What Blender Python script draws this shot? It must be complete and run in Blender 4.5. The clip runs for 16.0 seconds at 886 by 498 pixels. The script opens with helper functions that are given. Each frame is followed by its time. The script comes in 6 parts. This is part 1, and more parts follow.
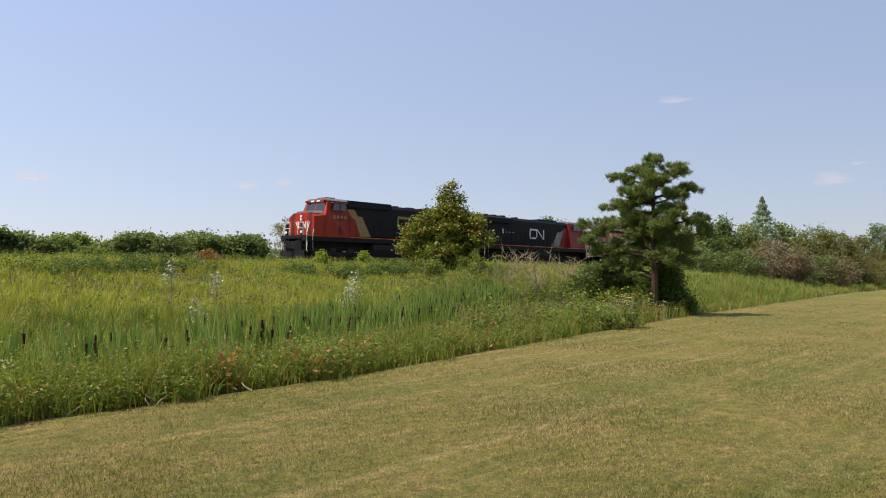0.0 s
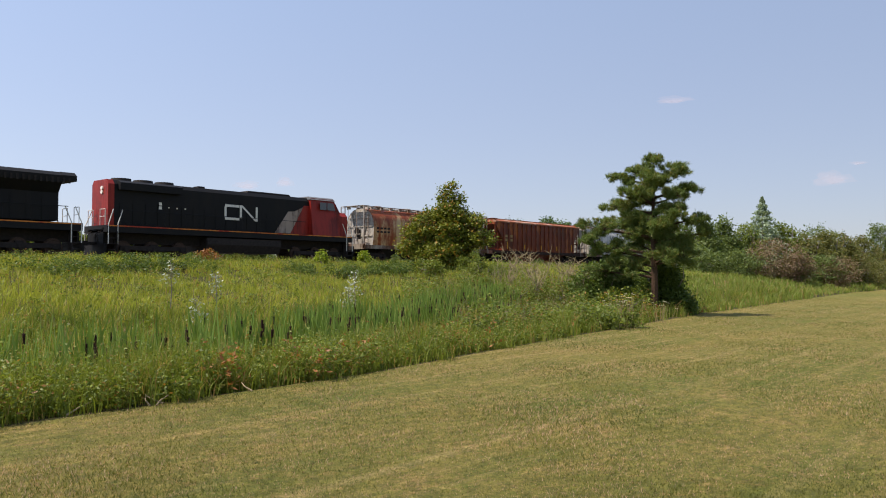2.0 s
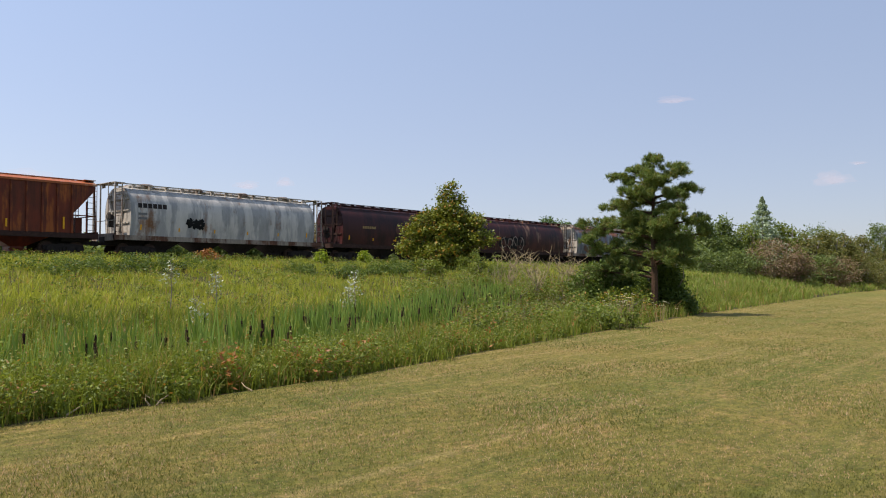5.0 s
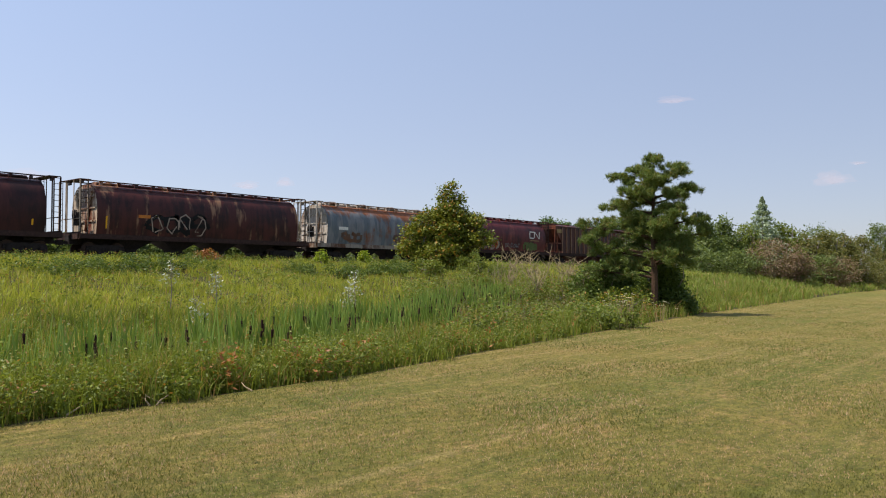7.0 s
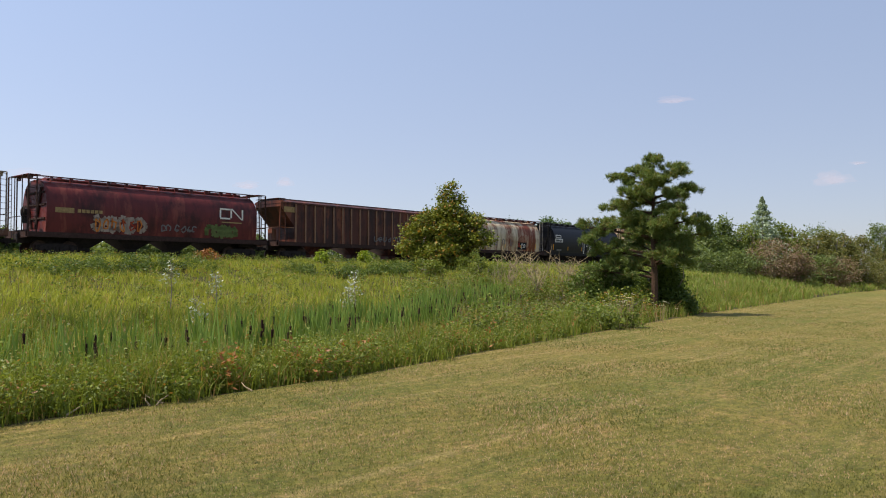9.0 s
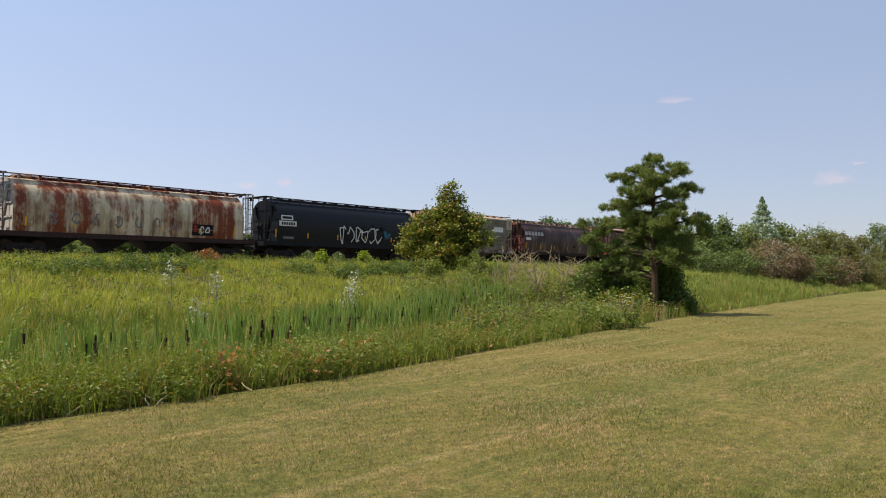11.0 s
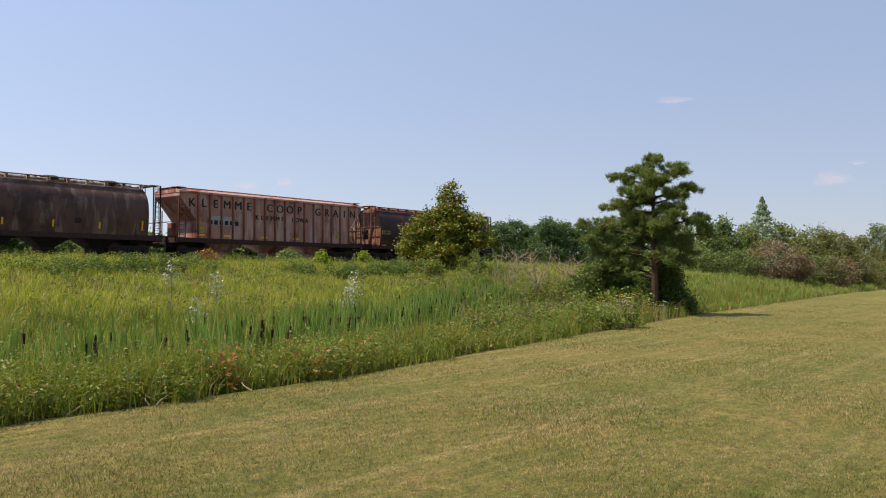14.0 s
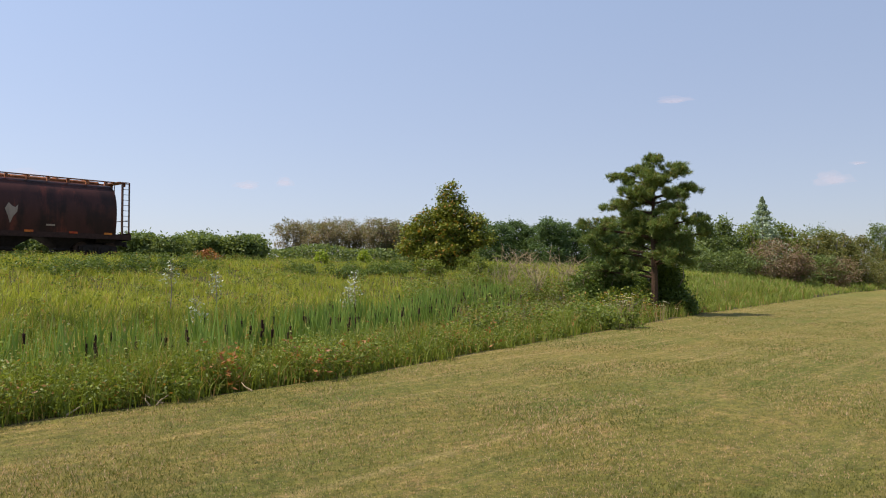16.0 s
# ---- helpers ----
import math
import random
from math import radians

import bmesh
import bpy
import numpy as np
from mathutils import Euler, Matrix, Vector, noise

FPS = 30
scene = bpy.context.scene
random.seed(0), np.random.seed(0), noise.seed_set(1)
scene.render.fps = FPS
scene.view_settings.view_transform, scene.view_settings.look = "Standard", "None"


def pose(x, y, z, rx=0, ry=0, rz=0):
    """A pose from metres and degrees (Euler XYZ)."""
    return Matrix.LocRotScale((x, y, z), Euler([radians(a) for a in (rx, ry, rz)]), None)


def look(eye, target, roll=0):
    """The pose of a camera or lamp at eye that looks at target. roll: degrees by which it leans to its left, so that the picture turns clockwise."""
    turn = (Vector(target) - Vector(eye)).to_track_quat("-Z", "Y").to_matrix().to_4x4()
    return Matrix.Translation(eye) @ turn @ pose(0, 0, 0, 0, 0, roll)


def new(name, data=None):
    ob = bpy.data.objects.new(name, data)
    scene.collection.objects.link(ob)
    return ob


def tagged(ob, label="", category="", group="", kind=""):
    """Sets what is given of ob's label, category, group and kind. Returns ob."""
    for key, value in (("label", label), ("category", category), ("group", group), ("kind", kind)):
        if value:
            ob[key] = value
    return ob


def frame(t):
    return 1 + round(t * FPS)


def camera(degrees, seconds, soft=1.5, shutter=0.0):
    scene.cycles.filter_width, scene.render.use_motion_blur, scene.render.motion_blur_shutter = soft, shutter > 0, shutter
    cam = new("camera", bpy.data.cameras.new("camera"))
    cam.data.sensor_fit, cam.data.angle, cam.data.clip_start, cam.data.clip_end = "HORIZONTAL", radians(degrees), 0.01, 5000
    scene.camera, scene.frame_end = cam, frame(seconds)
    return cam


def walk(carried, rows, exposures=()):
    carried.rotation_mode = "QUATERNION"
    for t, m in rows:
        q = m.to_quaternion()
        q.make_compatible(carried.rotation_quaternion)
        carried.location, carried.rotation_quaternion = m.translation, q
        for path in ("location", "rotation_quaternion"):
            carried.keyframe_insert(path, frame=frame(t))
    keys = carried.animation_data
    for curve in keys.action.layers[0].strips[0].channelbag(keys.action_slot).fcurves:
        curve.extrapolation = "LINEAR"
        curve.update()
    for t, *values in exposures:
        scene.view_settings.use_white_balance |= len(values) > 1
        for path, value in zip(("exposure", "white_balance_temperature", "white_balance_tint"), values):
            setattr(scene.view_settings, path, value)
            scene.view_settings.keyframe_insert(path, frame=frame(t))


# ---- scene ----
# world: x runs along the railway, y across it, z up; the lawn lies at z = 0

# ---------------- camera ----------------
cam = camera(58.85, 16.0, soft=1.05)
EYE = (0.0, 0.0, 1.6)
VIEW = pose(*EYE, 91.896, 0, 40.16 - 90)
walk(cam, [(0.0, VIEW), (16.0, VIEW)], exposures=((0.0, 0.33, 6850, 17), (16.0, 0.33, 6850, 17)))

# ---------------- sky and sun ----------------
SUN_DIR = Vector((-0.83, 0.56, 0.0)).normalized()
SUN_EL = radians(57)
world = bpy.data.worlds.new("sky")
scene.world = world
world.use_nodes = True
wn = world.node_tree
sky = wn.nodes.new("ShaderNodeTexSky")
sky.sky_type = "NISHITA"
sky.sun_disc = False
sky.sun_elevation = SUN_EL
sky.sun_rotation = math.atan2(SUN_DIR.x, SUN_DIR.y)
sky.air_density, sky.dust_density, sky.ozone_density = 1.0, 0.6, 3.0
haze = wn.nodes.new("ShaderNodeMix")
haze.data_type = "RGBA"
haze.inputs[0].default_value = 0.68
wn.links.new(sky.outputs[0], haze.inputs[6])
way = wn.nodes.new("ShaderNodeTexCoord")
# pale haze low down, clearer blue above
height = wn.nodes.new("ShaderNodeSeparateXYZ")
wn.links.new(way.outputs["Generated"], height.inputs[0])
layer = wn.nodes.new("ShaderNodeMapRange")
layer.inputs["From Max"].default_value = 0.36
wn.links.new(height.outputs[2], layer.inputs["Value"])
tone = wn.nodes.new("ShaderNodeMix")
tone.data_type = "RGBA"
tone.inputs[6].default_value, tone.inputs[7].default_value = (2.78, 3.2, 4.0, 1), (2.4, 3.26, 4.7, 1)
wn.links.new(layer.outputs[0], tone.inputs[0])
wn.links.new(tone.outputs[2], haze.inputs[7])
# the haze is brighter towards the sun and deeper blue away from it
sunward = wn.nodes.new("ShaderNodeVectorMath")
sunward.operation = "DOT_PRODUCT"
sunward.inputs[1].default_value = (SUN_DIR.x, SUN_DIR.y, 0)
wn.links.new(way.outputs["Generated"], sunward.inputs[0])
gain = wn.nodes.new("ShaderNodeMapRange")
for sock, v in zip(("From Min", "From Max", "To Min", "To Max"), (-1.0, 1.0, 0.8, 1.28)):
    gain.inputs[sock].default_value = v
wn.links.new(sunward.outputs["Value"], gain.inputs["Value"])
graded = wn.nodes.new("ShaderNodeVectorMath")
graded.operation = "SCALE"
wn.links.new(haze.outputs[2], graded.inputs[0])
wn.links.new(gain.outputs[0], graded.inputs["Scale"])
wn.links.new(graded.outputs[0], wn.nodes["Background"].inputs[0])
wn.nodes["Background"].inputs[1].default_value = 0.14
sun_data = bpy.data.lights.new("sun", "SUN")
sun_data.energy, sun_data.angle, sun_data.color = 5.0, radians(0.53), (1.0, 0.95, 0.86)
sun = new("sun", sun_data)
to_sun = Vector((SUN_DIR.x * math.cos(SUN_EL), SUN_DIR.y * math.cos(SUN_EL), math.sin(SUN_EL)))
sun.matrix_world = look((0, 0, 60), Vector((0, 0, 60)) - to_sun)

# ---------------- plan ----------------
TRACK_Y = 47.9
RAIL_Z = 2.68
SPEED, SLOWING = 18.898, -0.00938
# coupling planes along the train, from the leading coupler back
COUPLINGS = [-113.4, -91.0, -69.1, -51.2, -33.5, -15.7, 2.2, 20.5, 37.05,
             54.6, 73.0, 91.25, 109.1, 123.15, 140.65, 158.5, 176.2]
EDGE_X = [-400, 3, 9, 12.4, 17.4, 27.2, 32.1, 50.9, 79, 120, 2500]
EDGE_Y = [8.8, 8.9, 9.2, 9.8, 10.6, 12.1, 12.8, 14.9, 17.7, 19.0, 22.0]
SLOPE_D = [-3000, 0.0, 1.0, 3.4, 6.5, 11.0, 20.0, 29.0, 33.0, 34.6]
SLOPE_Z = [0.0, 0.0, -0.12, -0.55, -0.55, 0.05, 1.1, 2.1, 2.32, 2.35]


def lawn_edge(x):
    return np.interp(x, EDGE_X, EDGE_Y)


def ground_z(x, y):
    """Height of the soil: flat lawn, wet ditch, railway bank, track bed, lower land behind."""
    x, y = np.asarray(x, float), np.asarray(y, float)
    e = lawn_edge(x)
    d = (y - e) * (43.6 - 9.0) / (43.6 - np.minimum(e, 30.0))
    z = np.interp(d, SLOPE_D, SLOPE_Z)
    rise = np.interp(d, [-3000, 0, 2, 6, 10, 20, 33, 34.6], [0, 0, 0.25, 0.9, 1.45, 2.05, 2.4, 2.35])
    z = z + (rise - z) * np.clip((x - 30) / 16, 0, 1)
    z = np.where(y > 43.6, 2.35, z)
    z = np.where(y > 51.5, np.interp(y, [51.5, 55.5, 90, 400, 3000], [2.35, 1.2, 0.8, 0.6, 0.0]), z)
    wob = 0.05 * np.sin(x * 0.7 + y * 0.5) + 0.06 * np.sin(x * 0.23 - y * 0.41) + 0.03 * np.sin(x * 1.9 + 1) * np.sin(y * 1.7)
    rough = np.clip((y - e) / 2.5, 0, 1) * np.clip((43.0 - y) / 2.0, 0, 1)
    return z + wob * rough


def train_x(s, t):
    """World x at t seconds of a point s metres along the train."""
    return s - SPEED * (t - 8) - 0.5 * SLOWING * (t - 8) ** 2


# ---------------- mesh tools ----------------
def part(name, bm, material, parent, label="", smooth=False):
    """One mesh object under a thing or a part."""
    bmesh.ops.recalc_face_normals(bm, faces=bm.faces[:])
    me = bpy.data.meshes.new(name)
    bm.to_mesh(me)
    bm.free()
    if smooth:
        me.shade_smooth()
    me.materials.append(material)
    return part_of(name, me, parent, label)


def part_of(name, me, parent, label="", m=None):
    ob = new(name, me)
    ob.parent = parent
    if m is not None:
        ob.matrix_basis = m
    return tagged(ob, label)


def raw_mesh(name, verts, tris, material):
    """A mesh out of large arrays of corners and triangles."""
    me = bpy.data.meshes.new(name)
    verts, tris = np.asarray(verts, np.float32), np.asarray(tris, np.int32)
    me.vertices.add(len(verts))
    me.vertices.foreach_set("co", verts.ravel())
    me.loops.add(tris.size)
    me.loops.foreach_set("vertex_index", tris.ravel())
    me.polygons.add(len(tris))
    me.polygons.foreach_set("loop_start", np.arange(0, tris.size, 3, dtype=np.int32))
    me.update(calc_edges=True)
    me.materials.append(material)
    return me


def box(bm, x0, x1, y0, y1, z0, z1):
    v = [bm.verts.new((x, y, z)) for x in (x0, x1) for y in (y0, y1) for z in (z0, z1)]
    for q in ((0, 1, 3, 2), (4, 6, 7, 5), (0, 4, 5, 1), (2, 3, 7, 6), (0, 2, 6, 4), (1, 5, 7, 3)):
        bm.faces.new([v[i] for i in q])
    return v


def prism(bm, outline, a, b, axis="y"):
    """A closed outline pushed from a to b: (x, z) along y, or (y, z) along x, or (x, y) along z."""
    put = {"y": lambda p, c: (p[0], c, p[1]), "x": lambda p, c: (c, p[0], p[1]), "z": lambda p, c: (p[0], p[1], c)}[axis]
    r0 = [bm.verts.new(put(p, a)) for p in outline]
    r1 = [bm.verts.new(put(p, b)) for p in outline]
    n = len(outline)
    for i in range(n):
        bm.faces.new((r0[i], r0[(i + 1) % n], r1[(i + 1) % n], r1[i]))
    bm.faces.new(r0)
    bm.faces.new(r1[::-1])


def rod(bm, p, q, r, r2=None, n=6):
    p, q = Vector(p), Vector(q)
    r2 = r if r2 is None else r2
    d = (q - p).normalized()
    u = d.orthogonal().normalized()
    w = d.cross(u)
    ring = lambda c, k: [bm.verts.new(c + k * (math.cos(2 * math.pi * i / n) * u + math.sin(2 * math.pi * i / n) * w)) for i in range(n)]
    a, b = ring(p, r), ring(q, r2)
    for i in range(n):
        bm.faces.new((a[i], a[(i + 1) % n], b[(i + 1) % n], b[i]))
    bm.faces.new(a[::-1])
    bm.faces.new(b)


def tube(bm, pts, r0, r1, n=6):
    """A tapering limb through the points."""
    k = len(pts) - 1
    for i in range(k):
        a, b = r0 + (r1 - r0) * i / k, r0 + (r1 - r0) * (i + 1) / k
        rod(bm, pts[i], pts[i + 1], a, b, n)


def rounded(bm, width=0.03, segments=2):
    edges = [e for e in bm.edges if len(e.link_faces) == 2 and e.calc_face_angle(0) > 0.5]
    bmesh.ops.bevel(bm, geom=edges, offset=width, segments=segments, affect="EDGES", clamp_overlap=True)


def thing(name, label, category, group="", kind=""):
    return tagged(new(name), label, category, group, kind)


# ---------------- materials ----------------
def rgb(hex_code):
    """Linear colour of an sRGB code."""
    c = [int(hex_code[i:i + 2], 16) / 255 for i in (0, 2, 4)]
    return tuple(v / 12.92 if v <= 0.04045 else ((v + 0.055) / 1.055) ** 2.4 for v in c)


class Nodes:
    def __init__(self, name):
        self.mat = bpy.data.materials.new(name)
        self.mat.use_nodes = True
        self.t = self.mat.node_tree
        self.bsdf = self.t.nodes["Principled BSDF"]

    def add(self, kind):
        return self.t.nodes.new(kind)

    def link(self, a, b):
        self.t.links.new(a, b)

    def coords(self, scale=(1, 1, 1), shift=(0, 0, 0), source="Object"):
        c = self.add("ShaderNodeTexCoord")
        m = self.add("ShaderNodeMapping")
        m.inputs["Scale"].default_value = scale
        m.inputs["Location"].default_value = shift
        self.link(c.outputs[source], m.inputs[0])
        return m.outputs[0]

    def noise(self, scale, detail=4, vec=None, rough=0.6):
        n = self.add("ShaderNodeTexNoise")
        n.inputs["Scale"].default_value, n.inputs["Detail"].default_value, n.inputs["Roughness"].default_value = scale, detail, rough
        if vec is not None:
            self.link(vec, n.inputs["Vector"])
        return n.outputs["Fac"]

    def ramp(self, fac, a, b, ca=(0, 0, 0), cb=(1, 1, 1)):
        r = self.add("ShaderNodeValToRGB")
        r.color_ramp.elements[0].position, r.color_ramp.elements[1].position = a, b
        r.color_ramp.elements[0].color, r.color_ramp.elements[1].color = (*ca, 1), (*cb, 1)
        self.link(fac, r.inputs[0])
        return r.outputs[0]

    def mix(self, fac, a, b, how="MIX"):
        m = self.add("ShaderNodeMix")
        m.data_type, m.blend_type = "RGBA", how
        for sock, v in ((m.inputs[0], fac), (m.inputs[6], a), (m.inputs[7], b)):
            if isinstance(v, (int, float)):
                sock.default_value = v
            elif isinstance(v, tuple):
                sock.default_value = (*v, 1)
            else:
                self.link(v, sock)
        return m.outputs[2]

    def math(self, op, a, b):
        m = self.add("ShaderNodeMath")
        m.operation = op
        for sock, v in ((m.inputs[0], a), (m.inputs[1], b)):
            if isinstance(v, (int, float)):
                sock.default_value = v
            else:
                self.link(v, sock)
        return m.outputs[0]

    def bump(self, fac, strength, distance=0.02):
        b = self.add("ShaderNodeBump")
        b.inputs["Strength"].default_value, b.inputs["Distance"].default_value = strength, distance
        self.link(fac, b.inputs["Height"])
        self.link(b.outputs[0], self.bsdf.inputs["Normal"])

    def done(self, colour, roughness=0.6, metal=0.0):
        b = self.bsdf
        if isinstance(colour, tuple):
            b.inputs["Base Color"].default_value = (*colour, 1)
        else:
            self.link(colour, b.inputs["Base Color"])
        b.inputs["Roughness"].default_value, b.inputs["Metallic"].default_value = roughness, metal
        b.inputs["Specular IOR Level"].default_value = 0.2
        return self.mat


def weathered(name, base, stain, amount, seed=0.0, stretch=(1.1, 1.1, 0.14), roughness=0.5, second=None, second_amount=0.3, top=0.0, grime=0.32):
    """Painted steel with running stains, blotches and grain. amount 0..1: how much of it is stained; top: how much more along the upper edge."""
    n = Nodes(name)
    run = n.noise(0.9, 4, n.coords((stretch[0] * 0.7, stretch[1] * 0.7, stretch[2] * 0.7), (seed * 7.1, seed, seed)), 0.6)
    thin = n.noise(3.4, 4, n.coords((stretch[0], stretch[1], stretch[2] * 0.6), (seed * 1.7, seed * 2, 5)), 0.6)
    blot = n.noise(0.8, 5, n.coords((1, 1, 1.0), (seed * 3.3, seed * 5, 1)), 0.65)
    fine = n.noise(9, 6, n.coords((1, 1, 0.5), (seed, 2, 3)), 0.7)
    both = n.math("ADD", n.math("MULTIPLY", run, 0.5), n.math("ADD", n.math("MULTIPLY", blot, 0.28), n.math("MULTIPLY", thin, 0.22)))
    both = n.math("ADD", both, n.math("MULTIPLY", n.math("SUBTRACT", fine, 0.5), 0.12))
    if top:
        sep = n.add("ShaderNodeSeparateXYZ")
        n.link(n.coords(), sep.inputs[0])
        high = n.math("MULTIPLY", n.math("SUBTRACT", sep.outputs[2], 3.3), top)
        both = n.math("ADD", both, n.math("MAXIMUM", high, 0.0))
    lo = 0.5 + (0.5 - amount) * 0.3
    col = base
    if second:
        patch = n.ramp(n.noise(0.8, 4, n.coords((1.6, 1, 0.3), (seed * 11, 4, seed)), 0.6), 0.62 - 0.3 * second_amount, 0.68 - 0.3 * second_amount)
        col = n.mix(patch, base, second)
    col = n.mix(n.ramp(both, lo - 0.035, lo + 0.05), col, stain)
    # old soot and dirt that has run down
    soot = n.ramp(n.math("ADD", n.math("MULTIPLY", thin, 0.6), n.math("MULTIPLY", blot, 0.4)), 0.47, 0.66, (1.08, 1.06, 1.04), (1 - grime, 1 - grime, 1 - grime))
    col = n.mix(1.0, col, soot, "MULTIPLY")
    dust = n.ramp(n.noise(2.3, 7, n.coords((1, 1, 0.35), (seed * 2, 8, 1)), 0.7), 0.25, 0.75, (0.8, 0.79, 0.78), (1.12, 1.1, 1.09))
    col = n.mix(1.0, col, dust, "MULTIPLY")
    n.bump(fine, 0.12, 0.01)
    n.done(col, roughness)
    n.bsdf.inputs["Specular IOR Level"].default_value = 0.28
    return n.mat


def plain(name, colour, roughness=0.5, metal=0.0, vary=0.25, scale=6.0):
    n = Nodes(name)
    f = n.noise(scale, 6, n.coords())
    col = n.mix(1.0, colour, n.ramp(f, 0.25, 0.75, (1 - vary,) * 3, (1 + vary,) * 3), "MULTIPLY")
    n.bump(f, 0.08, 0.01)
    return n.done(col, roughness, metal)


def leaf_material(name, dark, light, odd=None, odd_share=0.1, through_share=0.35, patch=0.5, gloss=0.5):
    """Leaves and blades: shade differs from leaf to leaf and in patches, and light comes through."""
    n = Nodes(name)
    geo = n.add("ShaderNodeNewGeometry")
    each = geo.outputs["Random Per Island"]
    place = n.noise(patch, 3, n.coords())
    fac = n.math("ADD", n.math("MULTIPLY", each, 0.55), n.math("MULTIPLY", n.ramp(place, 0.3, 0.7), 0.45))
    col = n.mix(fac, dark, light)
    if odd:
        r2 = n.math("FRACT", n.math("MULTIPLY", each, 17.3), 0.0)
        gate = n.math("LESS_THAN", r2, n.math("MULTIPLY", n.ramp(n.noise(patch * 1.7, 3, n.coords((1, 1, 1), (9, 4, 2))), 0.35, 0.65), odd_share * 2))
        col = n.mix(gate, col, odd)
    n.done(col, gloss)
    n.bsdf.inputs["Specular IOR Level"].default_value = 0.25
    tr = n.add("ShaderNodeBsdfTranslucent")
    n.link(n.mix(1.0, col, (1.15, 1.1, 0.55), "MULTIPLY"), tr.inputs[0])
    mx = n.add("ShaderNodeMixShader")
    mx.inputs[0].default_value = through_share
    n.link(n.bsdf.outputs[0], mx.inputs[1])
    n.link(tr.outputs[0], mx.inputs[2])
    n.link(mx.outputs[0], n.t.nodes["Material Output"].inputs[0])
    return n.mat


def lawn_material():
    n = Nodes("mown_grass")
    v = n.coords()
    fine = n.noise(26, 8, v, 0.75)
    speck = n.noise(9, 6, v, 0.7)
    mid = n.noise(1.6, 6, v, 0.65)
    wide = n.noise(0.16, 4, v, 0.6)
    lanes = n.noise(1.0, 3, n.coords((0.02, 1.1, 1)), 0.5)
    dry = n.math("ADD", n.math("MULTIPLY", mid, 0.25), n.math("ADD", n.math("MULTIPLY", wide, 0.4), n.math("MULTIPLY", lanes, 0.35)))
    col = n.mix(n.ramp(dry, 0.35, 0.66), rgb("525e22"), rgb("847440"))
    # thin straw left along the mower's lanes, and scorched patches
    col = n.mix(n.ramp(n.noise(0.9, 5, n.coords((0.05, 3.2, 1), (3, 8, 0)), 0.6), 0.54, 0.7, (0, 0, 0), (0.5, 0.5, 0.5)), col, rgb("a08e62"))
    col = n.mix(n.ramp(n.math("ADD", n.math("MULTIPLY", speck, 0.6), n.math("MULTIPLY", mid, 0.4)), 0.52, 0.64, (0, 0, 0), (0.65, 0.65, 0.65)), col, rgb("987c54"))
    col = n.mix(n.ramp(n.noise(6, 6, n.coords((1, 1, 1), (5, 1, 0)), 0.7), 0.56, 0.68, (0, 0, 0), (0.75, 0.75, 0.75)), col, rgb("47561c"))
    col = n.mix(1.0, col, n.ramp(fine, 0.28, 0.72, (0.3, 0.32, 0.27), (1.6, 1.55, 1.48)), "MULTIPLY")
    # tufts a hand wide, darker and lighter
    col = n.mix(1.0, col, n.ramp(n.noise(7, 4, n.coords((0.7, 1, 1), (2, 6, 0)), 0.6), 0.36, 0.64, (0.72, 0.74, 0.7), (1.27, 1.23, 1.2)), "MULTIPLY")
    n.bump(fine, 0.8, 0.05)
    return n.done(col, 0.9)


def soil_material():
    n = Nodes("rough_soil")
    v = n.coords()
    f = n.noise(6, 8, v, 0.7)
    col = n.mix(n.ramp(n.noise(0.4, 4, v), 0.35, 0.65), rgb("332f1a"), rgb("4c4a26"))
    col = n.mix(1.0, col, n.ramp(f, 0.2, 0.8, (0.5, 0.5, 0.45), (1.4, 1.35, 1.3)), "MULTIPLY")
    n.bump(f, 0.8, 0.08)
    return n.done(col, 0.95)


M_LAWN, M_SOIL = lawn_material(), soil_material()
M_BALLAST = plain("crushed_stone", rgb("8d857c"), 0.9, 0, 0.55, 9)
M_RAIL = plain("rusty_rail_steel", rgb("6b4a38"), 0.45, 0.6)
M_TIE = plain("creosoted_timber", rgb("3d3128"), 0.85)
M_BLADE = leaf_material("tall_grass_blades", rgb("425a1a"), rgb("929c42"), rgb("a88c58"), 0.1, 0.42, 1.1)
M_SLOPE = leaf_material("bank_grass_blades", rgb("647a28"), rgb("b4b64e"), rgb("b09a60"), 0.09, 0.45, 0.5)
M_FARBLADE = leaf_material("far_grass_blades", rgb("566c2a"), rgb("94a04a"), rgb("a08a58"), 0.12, 0.4, 0.25)
M_LAWNBLADE = leaf_material("lawn_blades", rgb("344616"), rgb("84803e"), rgb("b89a7e"), 0.2, 0.3, 0.35)
M_WEED = leaf_material("weed_leaves", rgb("3a501c"), rgb("8c9842"), rgb("94703e"), 0.07, 0.4, 0.7)
M_DARKWEED = leaf_material("dark_weed_leaves", rgb("364c20"), rgb("6a7c38"), None, 0, 0.35, 0.4)
M_CATTAIL = leaf_material("cattail_leaves", rgb("3c5a24"), rgb("88a24c"), rgb("a89e58"), 0.06, 0.35, 0.8, 0.7)
M_SEED = plain("brown_seed_head", rgb("33221a"), 0.95, 0, 0.4, 30)
M_SILVER = leaf_material("silvery_leaves", rgb("8a9580"), rgb("ccd2c4"), None, 0, 0.25, 1.0)
M_NEEDLE = leaf_material("pine_needles", rgb("3e542a"), rgb("7f904c"), rgb("8c7c46"), 0.08, 0.35, 0.9)
M_BARK = plain("pine_bark", rgb("463629"), 0.9, 0, 0.45, 14)
